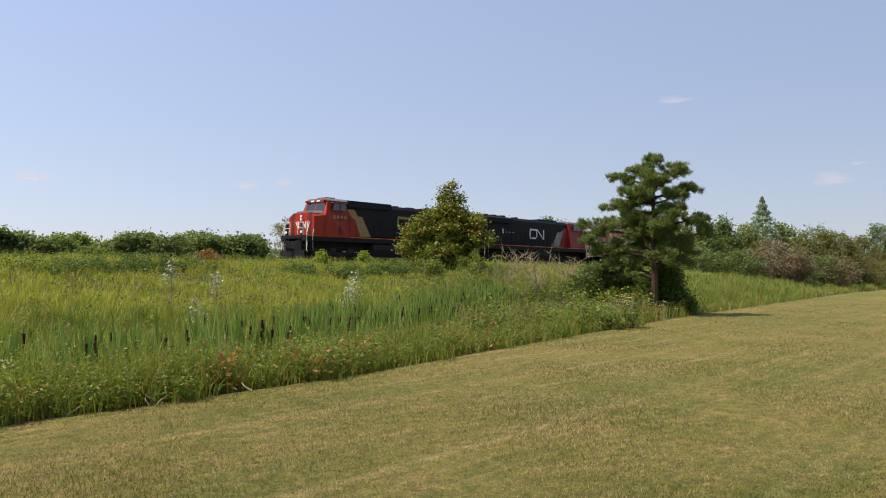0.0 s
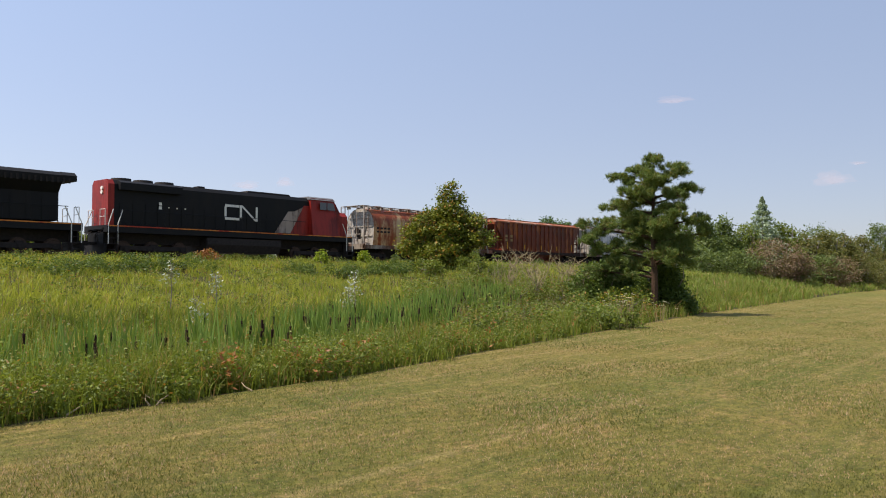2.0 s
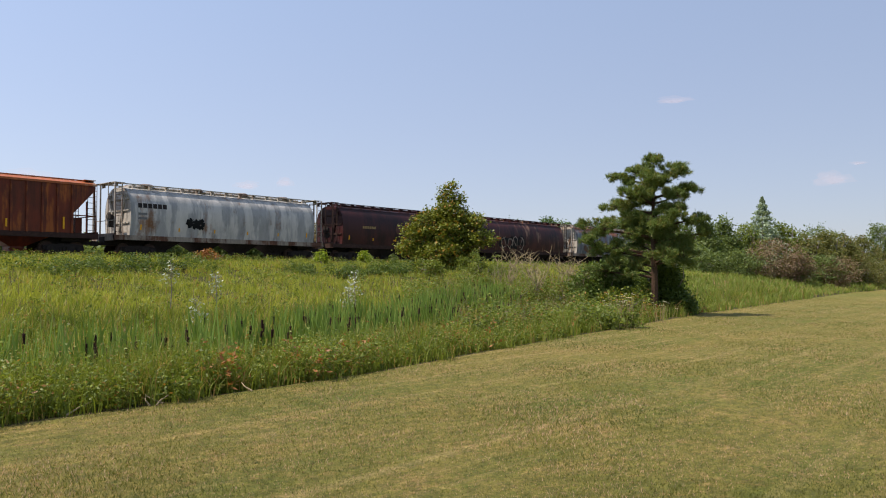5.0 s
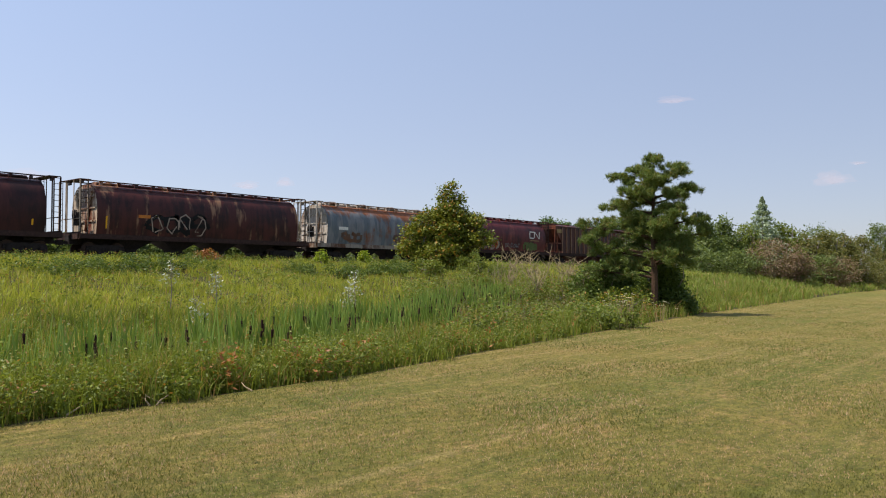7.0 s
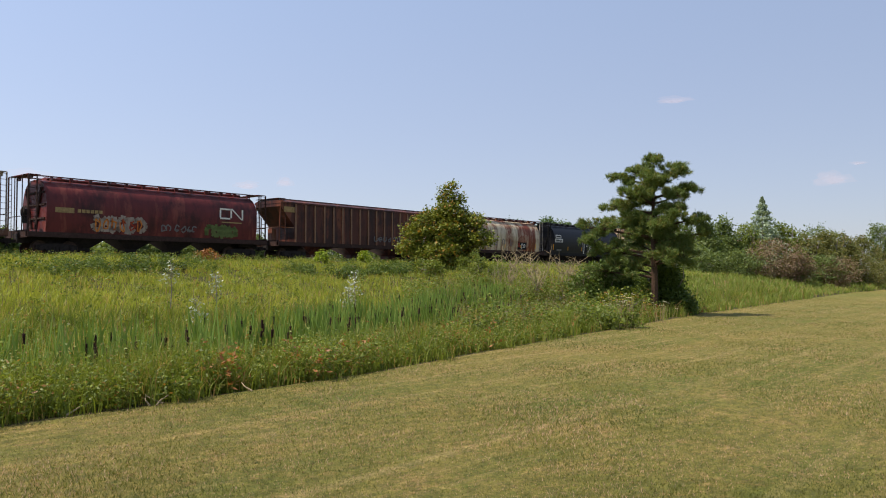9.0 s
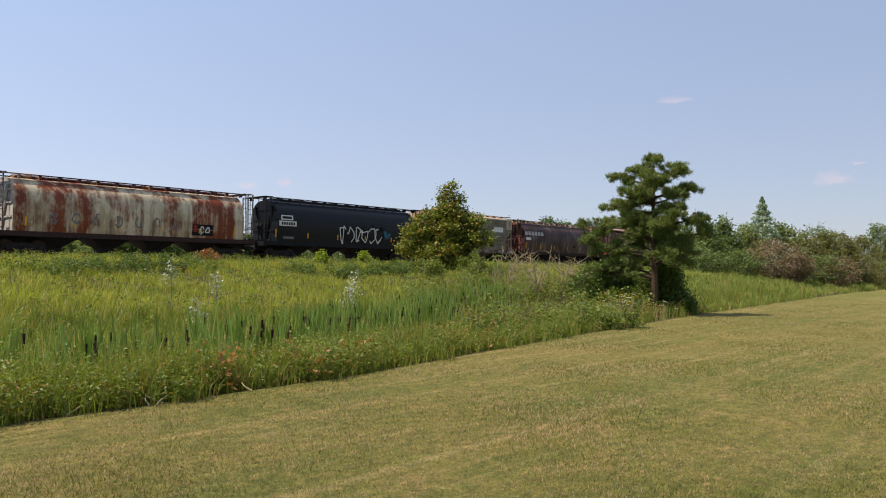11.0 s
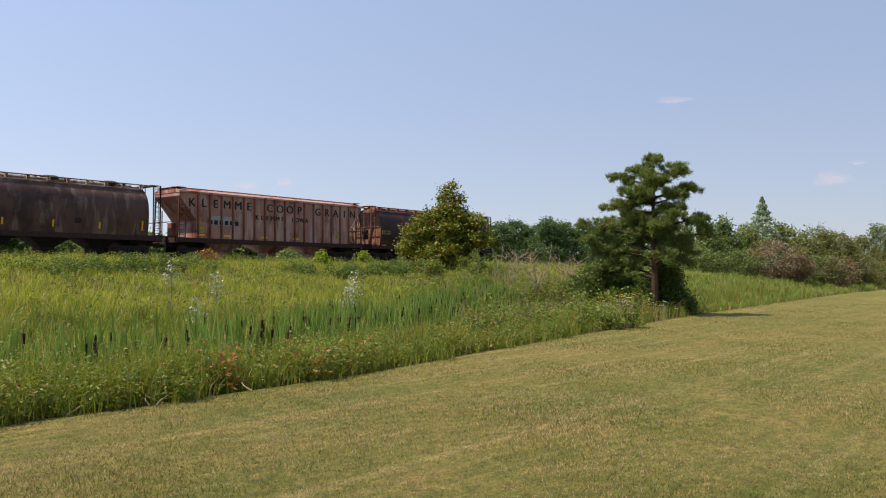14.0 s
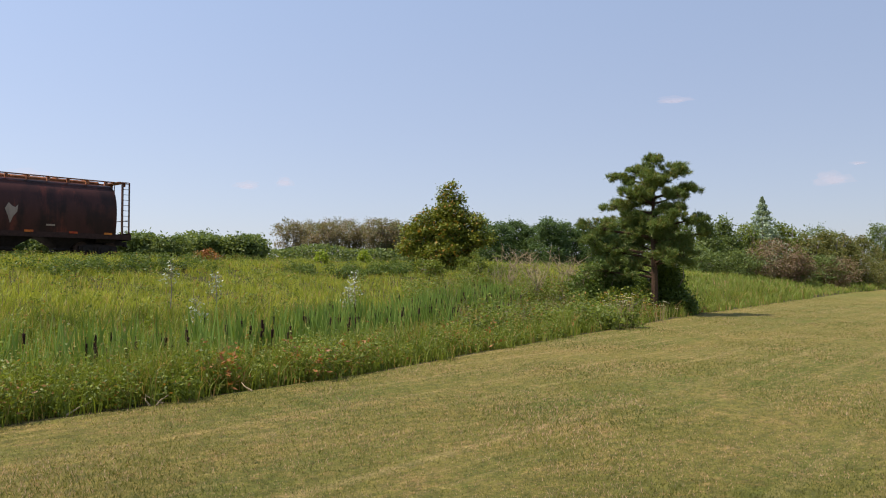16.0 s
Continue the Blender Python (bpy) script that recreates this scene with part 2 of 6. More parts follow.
M_GREYBARK = plain("grey_bark", rgb("7d756c"), 0.9, 0, 0.4, 14)
M_TURNING = leaf_material("turning_leaves", rgb("526222"), rgb("868a38"), rgb("a07a36"), 0.08, 0.32, 0.6)
M_FRESH = leaf_material("light_green_leaves", rgb("5a6c30"), rgb("86924a"), None, 0, 0.5, 0.5)
M_WOODLEAF = leaf_material("wood_leaves", rgb("526838"), rgb("7e8a54"), None, 0, 0.45, 0.3)
M_LOCUST = leaf_material("pale_wood_leaves", rgb("6a6c4c"), rgb("868664"), rgb("8d7c68"), 0.4, 0.45, 0.3)
M_OLIVE = leaf_material("olive_leaves", rgb("5a6036"), rgb("848450"), rgb("8a7650"), 0.1, 0.5, 0.3)
M_BROWN = leaf_material("brown_dry_twigs", rgb("74604e"), rgb("947e6a"), rgb("6d6c40"), 0.2, 0.35, 0.6)
M_DARKWOOD = leaf_material("dark_wood_leaves", rgb("3e5630"), rgb("627848"), None, 0, 0.4, 0.3)
M_SPRUCE = leaf_material("spruce_needles", rgb("70846c"), rgb("a4b298"), None, 0, 0.3, 0.4)
M_RUSTLEAF = leaf_material("rust_red_leaves", rgb("80522e"), rgb("ac7a4a"), rgb("7c7c3c"), 0.25, 0.35, 1.0)
M_LIME = leaf_material("yellow_green_leaves", rgb("6c8a2c"), rgb("a0aa3e"), None, 0, 0.45, 1.0)
M_YELLOW = plain("yellow_petals", rgb("e8c832"), 0.6)
M_WHITEFLOWER = plain("cream_petals", rgb("d9d2b8"), 0.7)
M_STEM = plain("dry_stems", rgb("8a7a58"), 0.9)
M_DEADSTALK = leaf_material("dead_stalks", rgb("7a6c54"), rgb("a2947c"), rgb("76783c"), 0.2, 0.3, 0.6)
M_DEADWOOD = plain("bleached_dead_wood", rgb("948466"), 0.9, 0, 0.3, 12)


# ---------------- ground and track ----------------
def make_ground():
    """One sheet to the horizon; its rows follow the lawn's edge, where the mown grass ends."""
    xs = np.concatenate([[-2500, -900, -300, -120, -60], np.arange(-30, 60, 0.75), np.arange(60, 140, 2.0), [150, 180, 240, 400, 900, 2500]])
    below = np.concatenate([[-2500, -800, -200, -60, -30], np.arange(-20, 0.01, 1.0)])
    share = np.linspace(0, 1, 46)[1:]
    beyond = np.array([45, 46, 50, 51.5, 52.5, 54, 55.5, 60, 75, 90, 140, 250, 400, 900, 3000.0])
    rows = []
    for x in xs:
        e = float(lawn_edge(x))
        rows.append(np.concatenate([e + below, e + share * (43.6 - e), beyond]))
    Y = np.array(rows)
    X = np.repeat(xs[:, None], Y.shape[1], 1)
    V = np.stack([X, Y, ground_z(X, Y)], -1).reshape(-1, 3)
    n, faces, which = Y.shape[1], [], []
    for i in range(len(xs) - 1):
        for j in range(n - 1):
            faces.append((i * n + j, (i + 1) * n + j, (i + 1) * n + j + 1, i * n + j + 1))
            which.append(0 if j < len(below) - 1 else 1)
    me = bpy.data.meshes.new("ground")
    me.from_pydata(V.tolist(), [], faces)
    me.materials.append(M_LAWN)
    me.materials.append(M_SOIL)
    me.polygons.foreach_set("material_index", which)
    me.shade_smooth()
    tagged(new("ground", me), "mown lawn beside rough ditch and grassy railway bank", "ground", kind="structure")


def make_track():
    bm = bmesh.new()
    prism(bm, [(TRACK_Y - 3.3, 2.34), (TRACK_Y - 1.75, 2.52), (TRACK_Y + 1.75, 2.52), (TRACK_Y + 3.3, 2.34)], -400, 700, "x")
    bed = thing("track_bed", "grey crushed-stone ballast bed under the railway track", "track bed", kind="structure")
    part("ballast", bm, M_BALLAST, bed)
    rng = np.random.default_rng(4)
    for side in (-0.7525, 0.7525):
        bm = bmesh.new()
        prism(bm, [(TRACK_Y + side - 0.07, 2.53), (TRACK_Y + side + 0.07, 2.53), (TRACK_Y + side + 0.02, 2.56), (TRACK_Y + side + 0.036, 2.65),
                   (TRACK_Y + side + 0.03, 2.68), (TRACK_Y + side - 0.03, 2.68), (TRACK_Y + side - 0.036, 2.65), (TRACK_Y + side - 0.02, 2.56)], -400, 700, "x")
        part("rail", bm, M_RAIL, bed)
    bm = bmesh.new()
    box(bm, -0.11, 0.11, -1.3, 1.3, -0.16, 0)
    rounded(bm, 0.01, 1)
    me = bpy.data.meshes.new("tie")
    bm.to_mesh(me)
    bm.free()
    me.materials.append(M_TIE)
    for i in range(200):
        part_of("tie", me, bed, "", pose(-10 + 0.55 * i, TRACK_Y + rng.normal(0, 0.02), 2.535, 0, 0, rng.normal(0, 0.6)))


make_ground()
make_track()


# ---------------- the train ----------------
# each vehicle: x along the train (the train runs towards -x), y = 0 on the centre line, z = 0 on the rails
M_BLACK = weathered("black_loco_paint", rgb("0a0a0b"), rgb("15120f"), 0.4, 1.0, roughness=0.65)
M_RED = weathered("orange_red_paint", rgb("96290f"), rgb("6a1d0e"), 0.38, 2.0, roughness=0.5, grime=0.45)
M_DULLRED = weathered("dull_red_paint", rgb("8c261c"), rgb("641c16"), 0.35, 3.0, roughness=0.45)
M_CREAM = plain("cream_stripe_paint", rgb("937a50"), 0.6, 0, 0.4)
M_WHITE = plain("white_marking_paint", rgb("d8d4c8"), 0.55, 0, 0.2)
M_GREYROOF = plain("grey_roof_paint", rgb("6c6c6c"), 0.6)
M_STRIPE = weathered("orange_sill_stripe", rgb("c8782c"), rgb("a8361c"), 0.5, 4.0, (0.9, 1, 1))
M_UNDER = plain("grimy_underframe_steel", rgb("2c2724"), 0.8, 0, 0.4)
M_WHEEL = plain("wheel_steel", rgb("4a3c34"), 0.6, 0.5)
M_HANDRAIL = plain("white_handrail_paint", rgb("d6d2c6"), 0.5)
M_YELLOWMARK = plain("yellow_reflector", rgb("e0a224"), 0.5, 0, 0.15)
M_GLASS = bpy.data.materials.new("cab_glass")
M_GLASS.use_nodes = True
gl = M_GLASS.node_tree.nodes["Principled BSDF"]
gl.inputs["Base Color"].default_value = (0.02, 0.025, 0.03, 1)
gl.inputs["Roughness"].default_value, gl.inputs["Specular IOR Level"].default_value = 0.06, 0.9
M_LAMP = plain("headlamp_lens", rgb("e8e4d8"), 0.2, 0, 0.05)

WHEELS = []


def shared(name, bm, material, smooth=False):
    bmesh.ops.recalc_face_normals(bm, faces=bm.faces[:])
    me = bpy.data.meshes.new(name)
    bm.to_mesh(me)
    bm.free()
    if smooth:
        me.shade_smooth()
    me.materials.append(material)
    return me


def wheelset_mesh(r):
    bm = bmesh.new()
    rod(bm, (0, -0.9, 0), (0, 0.9, 0), 0.085, n=8)
    for side in (-1, 1):
        rod(bm, (0, side * 0.68, 0), (0, side * 0.73, 0), r + 0.03, n=24)
        rod(bm, (0, side * 0.73, 0), (0, side * 0.82, 0), r, r - 0.01, n=24)
        rod(bm, (0, side * 0.82, 0), (0, side * 0.845, 0), r - 0.09, r - 0.12, n=24)
        rod(bm, (0, side * 0.82, 0), (0, side * 0.88, 0), 0.14, n=12)
        for k in range(3):
            a = k * 2.094
            rod(bm, (0.26 * math.cos(a), side * 0.84, 0.26 * math.sin(a)), (0.26 * math.cos(a), side * 0.852, 0.26 * math.sin(a)), 0.04, n=8)
    return shared("wheelset", bm, M_WHEEL)


def bogie_mesh(axles, r):
    """Cast side frames with their spring nests, axle boxes and the bolster between them."""
    bm = bmesh.new()
    half = (axles - 1) * (0.885 if axles == 2 else 0.98)
    for side in (-1, 1):
        y0, y1 = (0.93, 1.08) if side > 0 else (-1.08, -0.93)
        if axles == 2:
            prism(bm, [(-half - 0.3, r - 0.05), (-half - 0.28, r + 0.2), (-0.5, r + 0.3), (0.5, r + 0.3), (half + 0.28, r + 0.2), (half + 0.3, r - 0.05),
                       (half - 0.2, r - 0.02), (0.45, r - 0.26), (-0.45, r - 0.26), (-half + 0.2, r - 0.02)], y0, y1)
            for k in (-0.2, 0, 0.2):
                rod(bm, (k, side * 1.1, r - 0.2), (k, side * 1.1, r + 0.12), 0.075, n=8)
        else:
            prism(bm, [(-half - 0.35, r - 0.12), (-half - 0.3, r + 0.22), (half + 0.3, r + 0.22), (half + 0.35, r - 0.12), (half - 0.3, r - 0.02), (0.4, r - 0.1), (-0.4, r - 0.1), (-half + 0.3, r - 0.02)], y0, y1)
        for a in range(axles):
            x = -half + a * 2 * half / (axles - 1)
            rod(bm, (x, side * 1.0, r), (x, side * 1.17, r), 0.13, n=10)
            box(bm, x - 0.16, x + 0.16, min(side * 0.98, side * 1.12), max(side * 0.98, side * 1.12), r - 0.12, r + 0.2)
    box(bm, -0.22, 0.22, -1.0, 1.0, r - 0.02, r + 0.33)
    return shared("bogie", bm, M_UNDER), half


WHEEL_R, LOCO_R = 0.457, 0.533
ME_WHEEL, ME_LOCOWHEEL = wheelset_mesh(WHEEL_R), wheelset_mesh(LOCO_R)
(ME_BOGIE, HALF2), (ME_LOCOBOGIE, HALF3) = bogie_mesh(2, WHEEL_R), bogie_mesh(3, LOCO_R)


def coupler_mesh():
    bm = bmesh.new()
    box(bm, 0.12, 0.95, -0.09, 0.09, 0.78, 0.96)
    prism(bm, [(-0.06, -0.13), (0.02, -0.17), (0.2, -0.12), (0.2, 0.12), (0.06, 0.16), (0.0, 0.08), (0.08, 0.02), (-0.06, -0.03)], 0.72, 1.02, "z")
    rod(bm, (0.3, 0.25, 0.95), (0.04, 0.3, 0.55), 0.025, n=6)
    rod(bm, (0.04, 0.3, 0.55), (-0.02, 0.25, 0.5), 0.025, n=6)
    return shared("coupler", bm, M_UNDER)


ME_COUPLER = coupler_mesh()


def running_gear(car, half_length, bogie_x, loco=False):
    for x in (-bogie_x, bogie_x):
        b = part_of("bogie", ME_LOCOBOGIE if loco else ME_BOGIE, car, "", pose(x, 0, 0))
        r, half, n = (LOCO_R, HALF3, 3) if loco else (WHEEL_R, HALF2, 2)
        for a in range(n):
            px = -half + a * 2 * half / (n - 1)
            w = part_of("wheelset", ME_LOCOWHEEL if loco else ME_WHEEL, b, "", pose(px, 0, r))
            WHEELS.append((w, px, r))
    part_of("coupler", ME_COUPLER, car, "", pose(-half_length, 0, 0))
    part_of("coupler", ME_COUPLER, car, "", pose(half_length, 0, 0, 0, 0, 180))


def ladder(bm, x, y, z0, z1, along="y", width=0.42, step=0.33):
    dx, dy = (width / 2, 0) if along == "x" else (0, width / 2)
    for s in (-1, 1):
        rod(bm, (x + s * dx, y + s * dy, z0), (x + s * dx, y + s * dy, z1), 0.022, n=5)
    z = z0 + 0.15
    while z < z1:
        rod(bm, (x - dx, y - dy, z), (x + dx, y + dy, z), 0.016, n=5)
        z += step


def bars(car, name, material, runs, r):
    bm = bmesh.new()
    for p, q in runs:
        rod(bm, p, q, r, n=6)
    part(name, bm, material, car)


def marks(car, name, material, plates, y, label="", tilt=0.0):
    """Flat marks on the side that faces the lawn: (x0, x1, z0, z1), all of one sort."""
    for x0, x1, z0, z1 in plates:
        bm = bmesh.new()
        box(bm, x0, x1, y - 0.012, y, z0, z1)
        part(name, bm, material, car, label)


BARREL = [(0.0, 4.48), (0.5, 4.46), (0.85, 4.35), (1.16, 4.14), (1.4, 3.83), (1.55, 3.43), (1.62, 2.95), (1.62, 2.45), (1.58, 1.95), (1.52, 1.55), (1.49, 1.32)]


def barrel_y(z):
    """Half width of the rounded body at height z."""
    zs = [p[1] for p in BARREL][::-1]
    return float(np.interp(z, zs, [p[0] for p in BARREL][::-1]))


def frame_under(car, L, material, bays, slope_material):
    """Side sills, centre sill and the row of discharge hoppers between the bogies."""
    half = L / 2
    bm = bmesh.new()
    for side in (-1, 1):
        y0, y1 = sorted((side * 1.36, side * 1.53))
        box(bm, -half + 0.5, half - 0.5, y0, y1, 1.13, 1.4)
        box(bm, -half + 0.5, half - 0.5, *sorted((side * 1.36, side * 1.57)), 1.1, 1.135)
    for e in (-1, 1):
        x0, x1 = sorted((e * (half - 0.5), e * (half - 0.62)))
        box(bm, x0, x1, -1.5, 1.5, 1.06, 1.5)
        x0, x1 = sorted((e * (half - 0.6), e * (half - 2.6)))
        box(bm, x0, x1, -1.36, 1.36, 1.2, 1.32)
    part("side_sill", bm, material, car)
    bm = bmesh.new()
    for e in (-1, 1):
        box(bm, *sorted((e * (half - 0.45), e * (half - 3.7))), -0.3, 0.3, 0.78, 1.3)
    rod(bm, (half - 2.4, -0.75, 1.05), (half - 1.2, -0.75, 1.05), 0.17, n=10)
    rod(bm, (-half + 2.3, -0.9, 1.12), (half - 2.3, -0.9, 1.12), 0.03, n=5)
    part("centre_sill", bm, M_UNDER, car)
    span = L - 5.3
    w = span / bays
    for i in range(bays):
        c = -span / 2 + (i + 0.5) * w
        bm = bmesh.new()
        ring0 = [bm.verts.new((c + sx * (w / 2 - 0.06), sy * 1.15, 1.34)) for sx, sy in ((-1, -1), (1, -1), (1, 1), (-1, 1))]
        ring1 = [bm.verts.new((c + sx * 0.4, sy * 0.5, 0.55)) for sx, sy in ((-1, -1), (1, -1), (1, 1), (-1, 1))]
        ring2 = [bm.verts.new((c + sx * 0.4, sy * 0.5, 0.3)) for sx, sy in ((-1, -1), (1, -1), (1, 1), (-1, 1))]
        for a, b in ((ring0, ring1), (ring1, ring2)):
            for k in range(4):
                bm.faces.new((a[k], a[(k + 1) % 4], b[(k + 1) % 4], b[k]))
        bm.faces.new(ring0[::-1])
        bm.faces.new(ring2)
        rod(bm, (c - 0.5, -0.54, 0.4), (c + 0.5, -0.54, 0.4), 0.04, n=6)
        part("discharge_hopper", bm, slope_material, car)


def roof_walk(car, L, z, material, end_x):
    """Gratings either side of the hatches, their brackets and the end platforms."""
    bm = bmesh.new()
    for side in (-1, 1):
        y0, y1 = sorted((side * 0.66, side * 1.0))
        box(bm, -end_x, end_x, y0, y1, z - 0.035, z)
        k = -end_x + 0.4
        while k < end_x:
            box(bm, k - 0.025, k + 0.025, *sorted((side * 0.6, side * 1.0)), z - 0.25, z - 0.036)
            k += 1.15
    for e in (-1, 1):
        x0, x1 = sorted((e * end_x, e * (end_x - 0.7)))
        box(bm, x0, x1, -1.35, 1.35, z - 0.04, z - 0.002)
    part("running_board", bm, material, car)


def hatch_row(car, x0, x1, z, material, n):
    bm = bmesh.new()
    box(bm, x0, x1, -0.36, 0.36, z - 0.16, z - 0.03)
    rounded(bm, 0.02, 1)
    part("hatch_coaming", bm, material, car)
    w = (x1 - x0) / n
    for i in range(n):
        bm = bmesh.new()
        c = x0 + (i + 0.5) * w
        prism(bm, [(-0.42, z - 0.03), (-0.36, z + 0.05), (0, z + 0.09), (0.36, z + 0.05), (0.42, z - 0.03)], c - w * 0.47, c + w * 0.47, "x")
        box(bm, c - 0.05, c + 0.05, -0.46, 0.46, z + 0.06, z + 0.12)
        part("hatch_cover", bm, material, car)


def hopper_ends(car, L, material, ladder_material, top_z, end_x):
    """Corner posts, ladders, hand brake and the braces on the end sheets."""
    half = L / 2
    for e in (-1, 1):
        for x, y, r in ((0.58, -1.38, 0.045), (0.58, 1.38, 0.045), (1.05, -1.38, 0.04), (1.05, 1.38, 0.04), (0.58, -0.55, 0.03), (0.58, 0.5, 0.03)):
            bars(car, "end_post", material, [((e * (half - x), y, 1.4), (e * (half - x), y, top_z - 0.04))], r)
        bars(car, "end_rail", material, [((e * (half - 0.58), -1.38, 2.3), (e * (half - 0.58), 1.38, 2.3))], 0.025)
        bm = bmesh.new()
        ladder(bm, e * (half - 0.8), -1.47, 1.1, top_z - 0.05, "x")
        part("ladder", bm, ladder_material, car)
        bm = bmesh.new()
        ladder(bm, e * (half - 0.56), 1.1, 1.1, top_z - 0.05, "y")
        part("ladder", bm, ladder_material, car)
        bm = bmesh.new()
        face = half - 1.5
        for y0, y1 in ((-1.0, -0.25), (1.0, 0.25)):
            rod(bm, (e * (face + 0.06), y0, 4.0), (e * (face + 0.06), y1, 1.6), 0.07, n=6)
        for z in (2.2, 3.0, 3.7):
            box(bm, *sorted((e * face, e * (face + 0.07))), -barrel_y(z) + 0.15, barrel_y(z) - 0.15, z - 0.05, z + 0.05)
        part("end_brace", bm, material, car)
    bm = bmesh.new()
    rod(bm, (-half + 0.62, -0.5, 2.55), (-half + 0.68, -0.5, 2.55), 0.28, n=14)
    box(bm, -half + 0.68, -half + 0.9, -0.7, -0.3, 1.9, 2.7)
    part("hand_brake", bm, M_UNDER, car)


def barrel_hopper(L, label, paint, end_paint, roof_paint, under_paint, bays=4, seams=(), top_z=4.69, lids=False):
    car = thing("covered_hopper", label, "rail wagon", "wagons of the train")
    half, body = L / 2, L / 2 - 1.5
    outline = [(-y, z) for y, z in BARREL[::-1]] + [(y, z) for y, z in BARREL[1:]]
    bm = bmesh.new()
    steps = 24
    rows = []
    for i in range(steps + 1):
        x = -body + 2 * body * i / steps
        rows.append([bm.verts.new((x, y, z)) for y, z in outline])
    for a, b in zip(rows, rows[1:]):
        for k in range(len(outline) - 1):
            bm.faces.new((a[k], a[k + 1], b[k + 1], b[k]))
    shell = part("body_shell", bm, paint, car, smooth=True)
    for e in (-1, 1):
        bm = bmesh.new()
        inner = [(y * 0.995, z - 0.004) for y, z in outline]
        prism(bm, inner, e * body, e * (body - 0.04), "x")
        part("end_sheet", bm, end_paint, car)
        bm = bmesh.new()
        rim = [(y * 1.012, z + (0.012 if z > 4 else 0)) for y, z in outline]
        a = [bm.verts.new((e * (body + 0.01), y, z)) for y, z in rim]
        b = [bm.verts.new((e * (body - 0.09), y, z)) for y, z in rim]
        for k in range(len(rim) - 1):
            bm.faces.new((a[k], a[k + 1], b[k + 1], b[k]))
        part("rim_band", bm, paint, car)
    for s in seams:
        bm = bmesh.new()
        rim = [(y * 1.006, z + 0.006) for y, z in outline]
        a = [bm.verts.new((s - 0.03, y, z)) for y, z in rim]
        b = [bm.verts.new((s + 0.03, y, z)) for y, z in rim]
        for k in range(len(rim) - 1):
            bm.faces.new((a[k], a[k + 1], b[k + 1], b[k]))
        part("seam_band", bm, paint, car)
    frame_under(car, L, under_paint, bays, M_UNDER)
    hatch_row(car, -body + 0.5, body - 0.5, 4.62, roof_paint, 8)
    roof_walk(car, L, top_z, roof_paint, half - 0.55)
    if lids:
        for k in range(4):
            bm = bmesh.new()
            x = -body + 2 * body * (k + 0.5) / 4
            rod(bm, (x, 0, 4.6), (x, 0, 4.74), 0.5, n=18)
            rod(bm, (x, 0, 4.74), (x, 0, 4.82), 0.54, 0.4, n=18)
            part("round_lid", bm, under_paint, car)
    hopper_ends(car, L, under_paint if end_paint is paint else end_paint, under_paint, top_z, half - 0.5)
    running_gear(car, half, half - 2.35)
    return car


def ribbed_hopper(L, label, paint, rib_paint, roof_paint, under_paint, ribs=15, top=4.36, step=1.25):
    """Flat-sided covered hopper: slope sheets at the ends, posts along the sides."""
    car = thing("covered_hopper", label, "rail wagon", "wagons of the train")
    half = L / 2
    over, foot, knee = half - 0.7, half - 2.0, 2.55
    outline = [(-over, top), (-over, top - 0.35), (-foot, knee), (-foot, 1.36), (foot, 1.36), (foot, knee), (over, top - 0.35), (over, top)]
    bm = bmesh.new()
    prism(bm, outline, -1.52, 1.52)
    part("body_shell", bm, paint, car)
    bm = bmesh.new()
    prism(bm, [(-1.6, top - 0.12), (-1.6, top), (-1.1, top + 0.17), (1.1, top + 0.17), (1.6, top), (1.6, top - 0.12)], -over - 0.03, over + 0.03, "x")
    part("roof", bm, roof_paint, car)
    bm = bmesh.new()
    box(bm, -0.06, 0.06, -1.59, -1.521, 1.38, top - 0.13)
    rib = shared("side_post", bm, rib_paint)
    bm = bmesh.new()
    box(bm, -0.085, 0.085, 1.521, 1.6, 1.52, top - 0.13)
    rib_far = shared("side_post", bm, rib_paint)
    for i in range(ribs):
        x = -foot + 0.09 + i * (2 * foot - 0.18) / (ribs - 1)
        part_of("side_post", rib, car, "", pose(x, 0, 0))
        part_of("side_post", rib_far, car, "", pose(x, 0, 0))
    frame_under(car, L, under_paint, 3, paint)
    for e in (-1, 1):
        for y in (-1.45, 1.45):
            bars(car, "end_post", rib_paint, [((e * (half - 0.62), y, 1.3), (e * (half - 0.75), y, top - 0.3))], 0.05)
            bars(car, "end_post", rib_paint, [((e * (half - 1.2), y, 1.3), (e * (half - 1.2), y, 3.3))], 0.04)
        bars(car, "end_rail", rib_paint, [((e * (half - 0.66), -1.45, 2.45), (e * (half - 0.66), 1.45, 2.45))], 0.03)
        bars(car, "end_rail", rib_paint, [((e * (half - 0.62), -1.45, 2.45), (e * foot, -1.45, 2.45))], 0.035)
        bm = bmesh.new()
        box(bm, *sorted((e * (half - 0.9), e * (half - 1.3))), -0.25, 0.25, 1.3, 2.4)
        rounded(bm, 0.03, 1)
        part("brake_box", bm, rib_paint, car)
    for e in (-1, 1):
        bm = bmesh.new()
        ladder(bm, e * (half - 0.95), -1.5, 1.1, top - 0.3, "x")
        part("ladder", bm, under_paint, car)
        bm = bmesh.new()
        ladder(bm, e * (half - 0.6), 1.1, 1.1, top - 0.3, "y")
        part("ladder", bm, under_paint, car)
    hatch_row(car, -over + 1, over - 1, top + 0.22, roof_paint, 10)
    roof_walk(car, L, top + 0.27, roof_paint, half - 0.6)
    running_gear(car, half, half - 2.35)
    return car


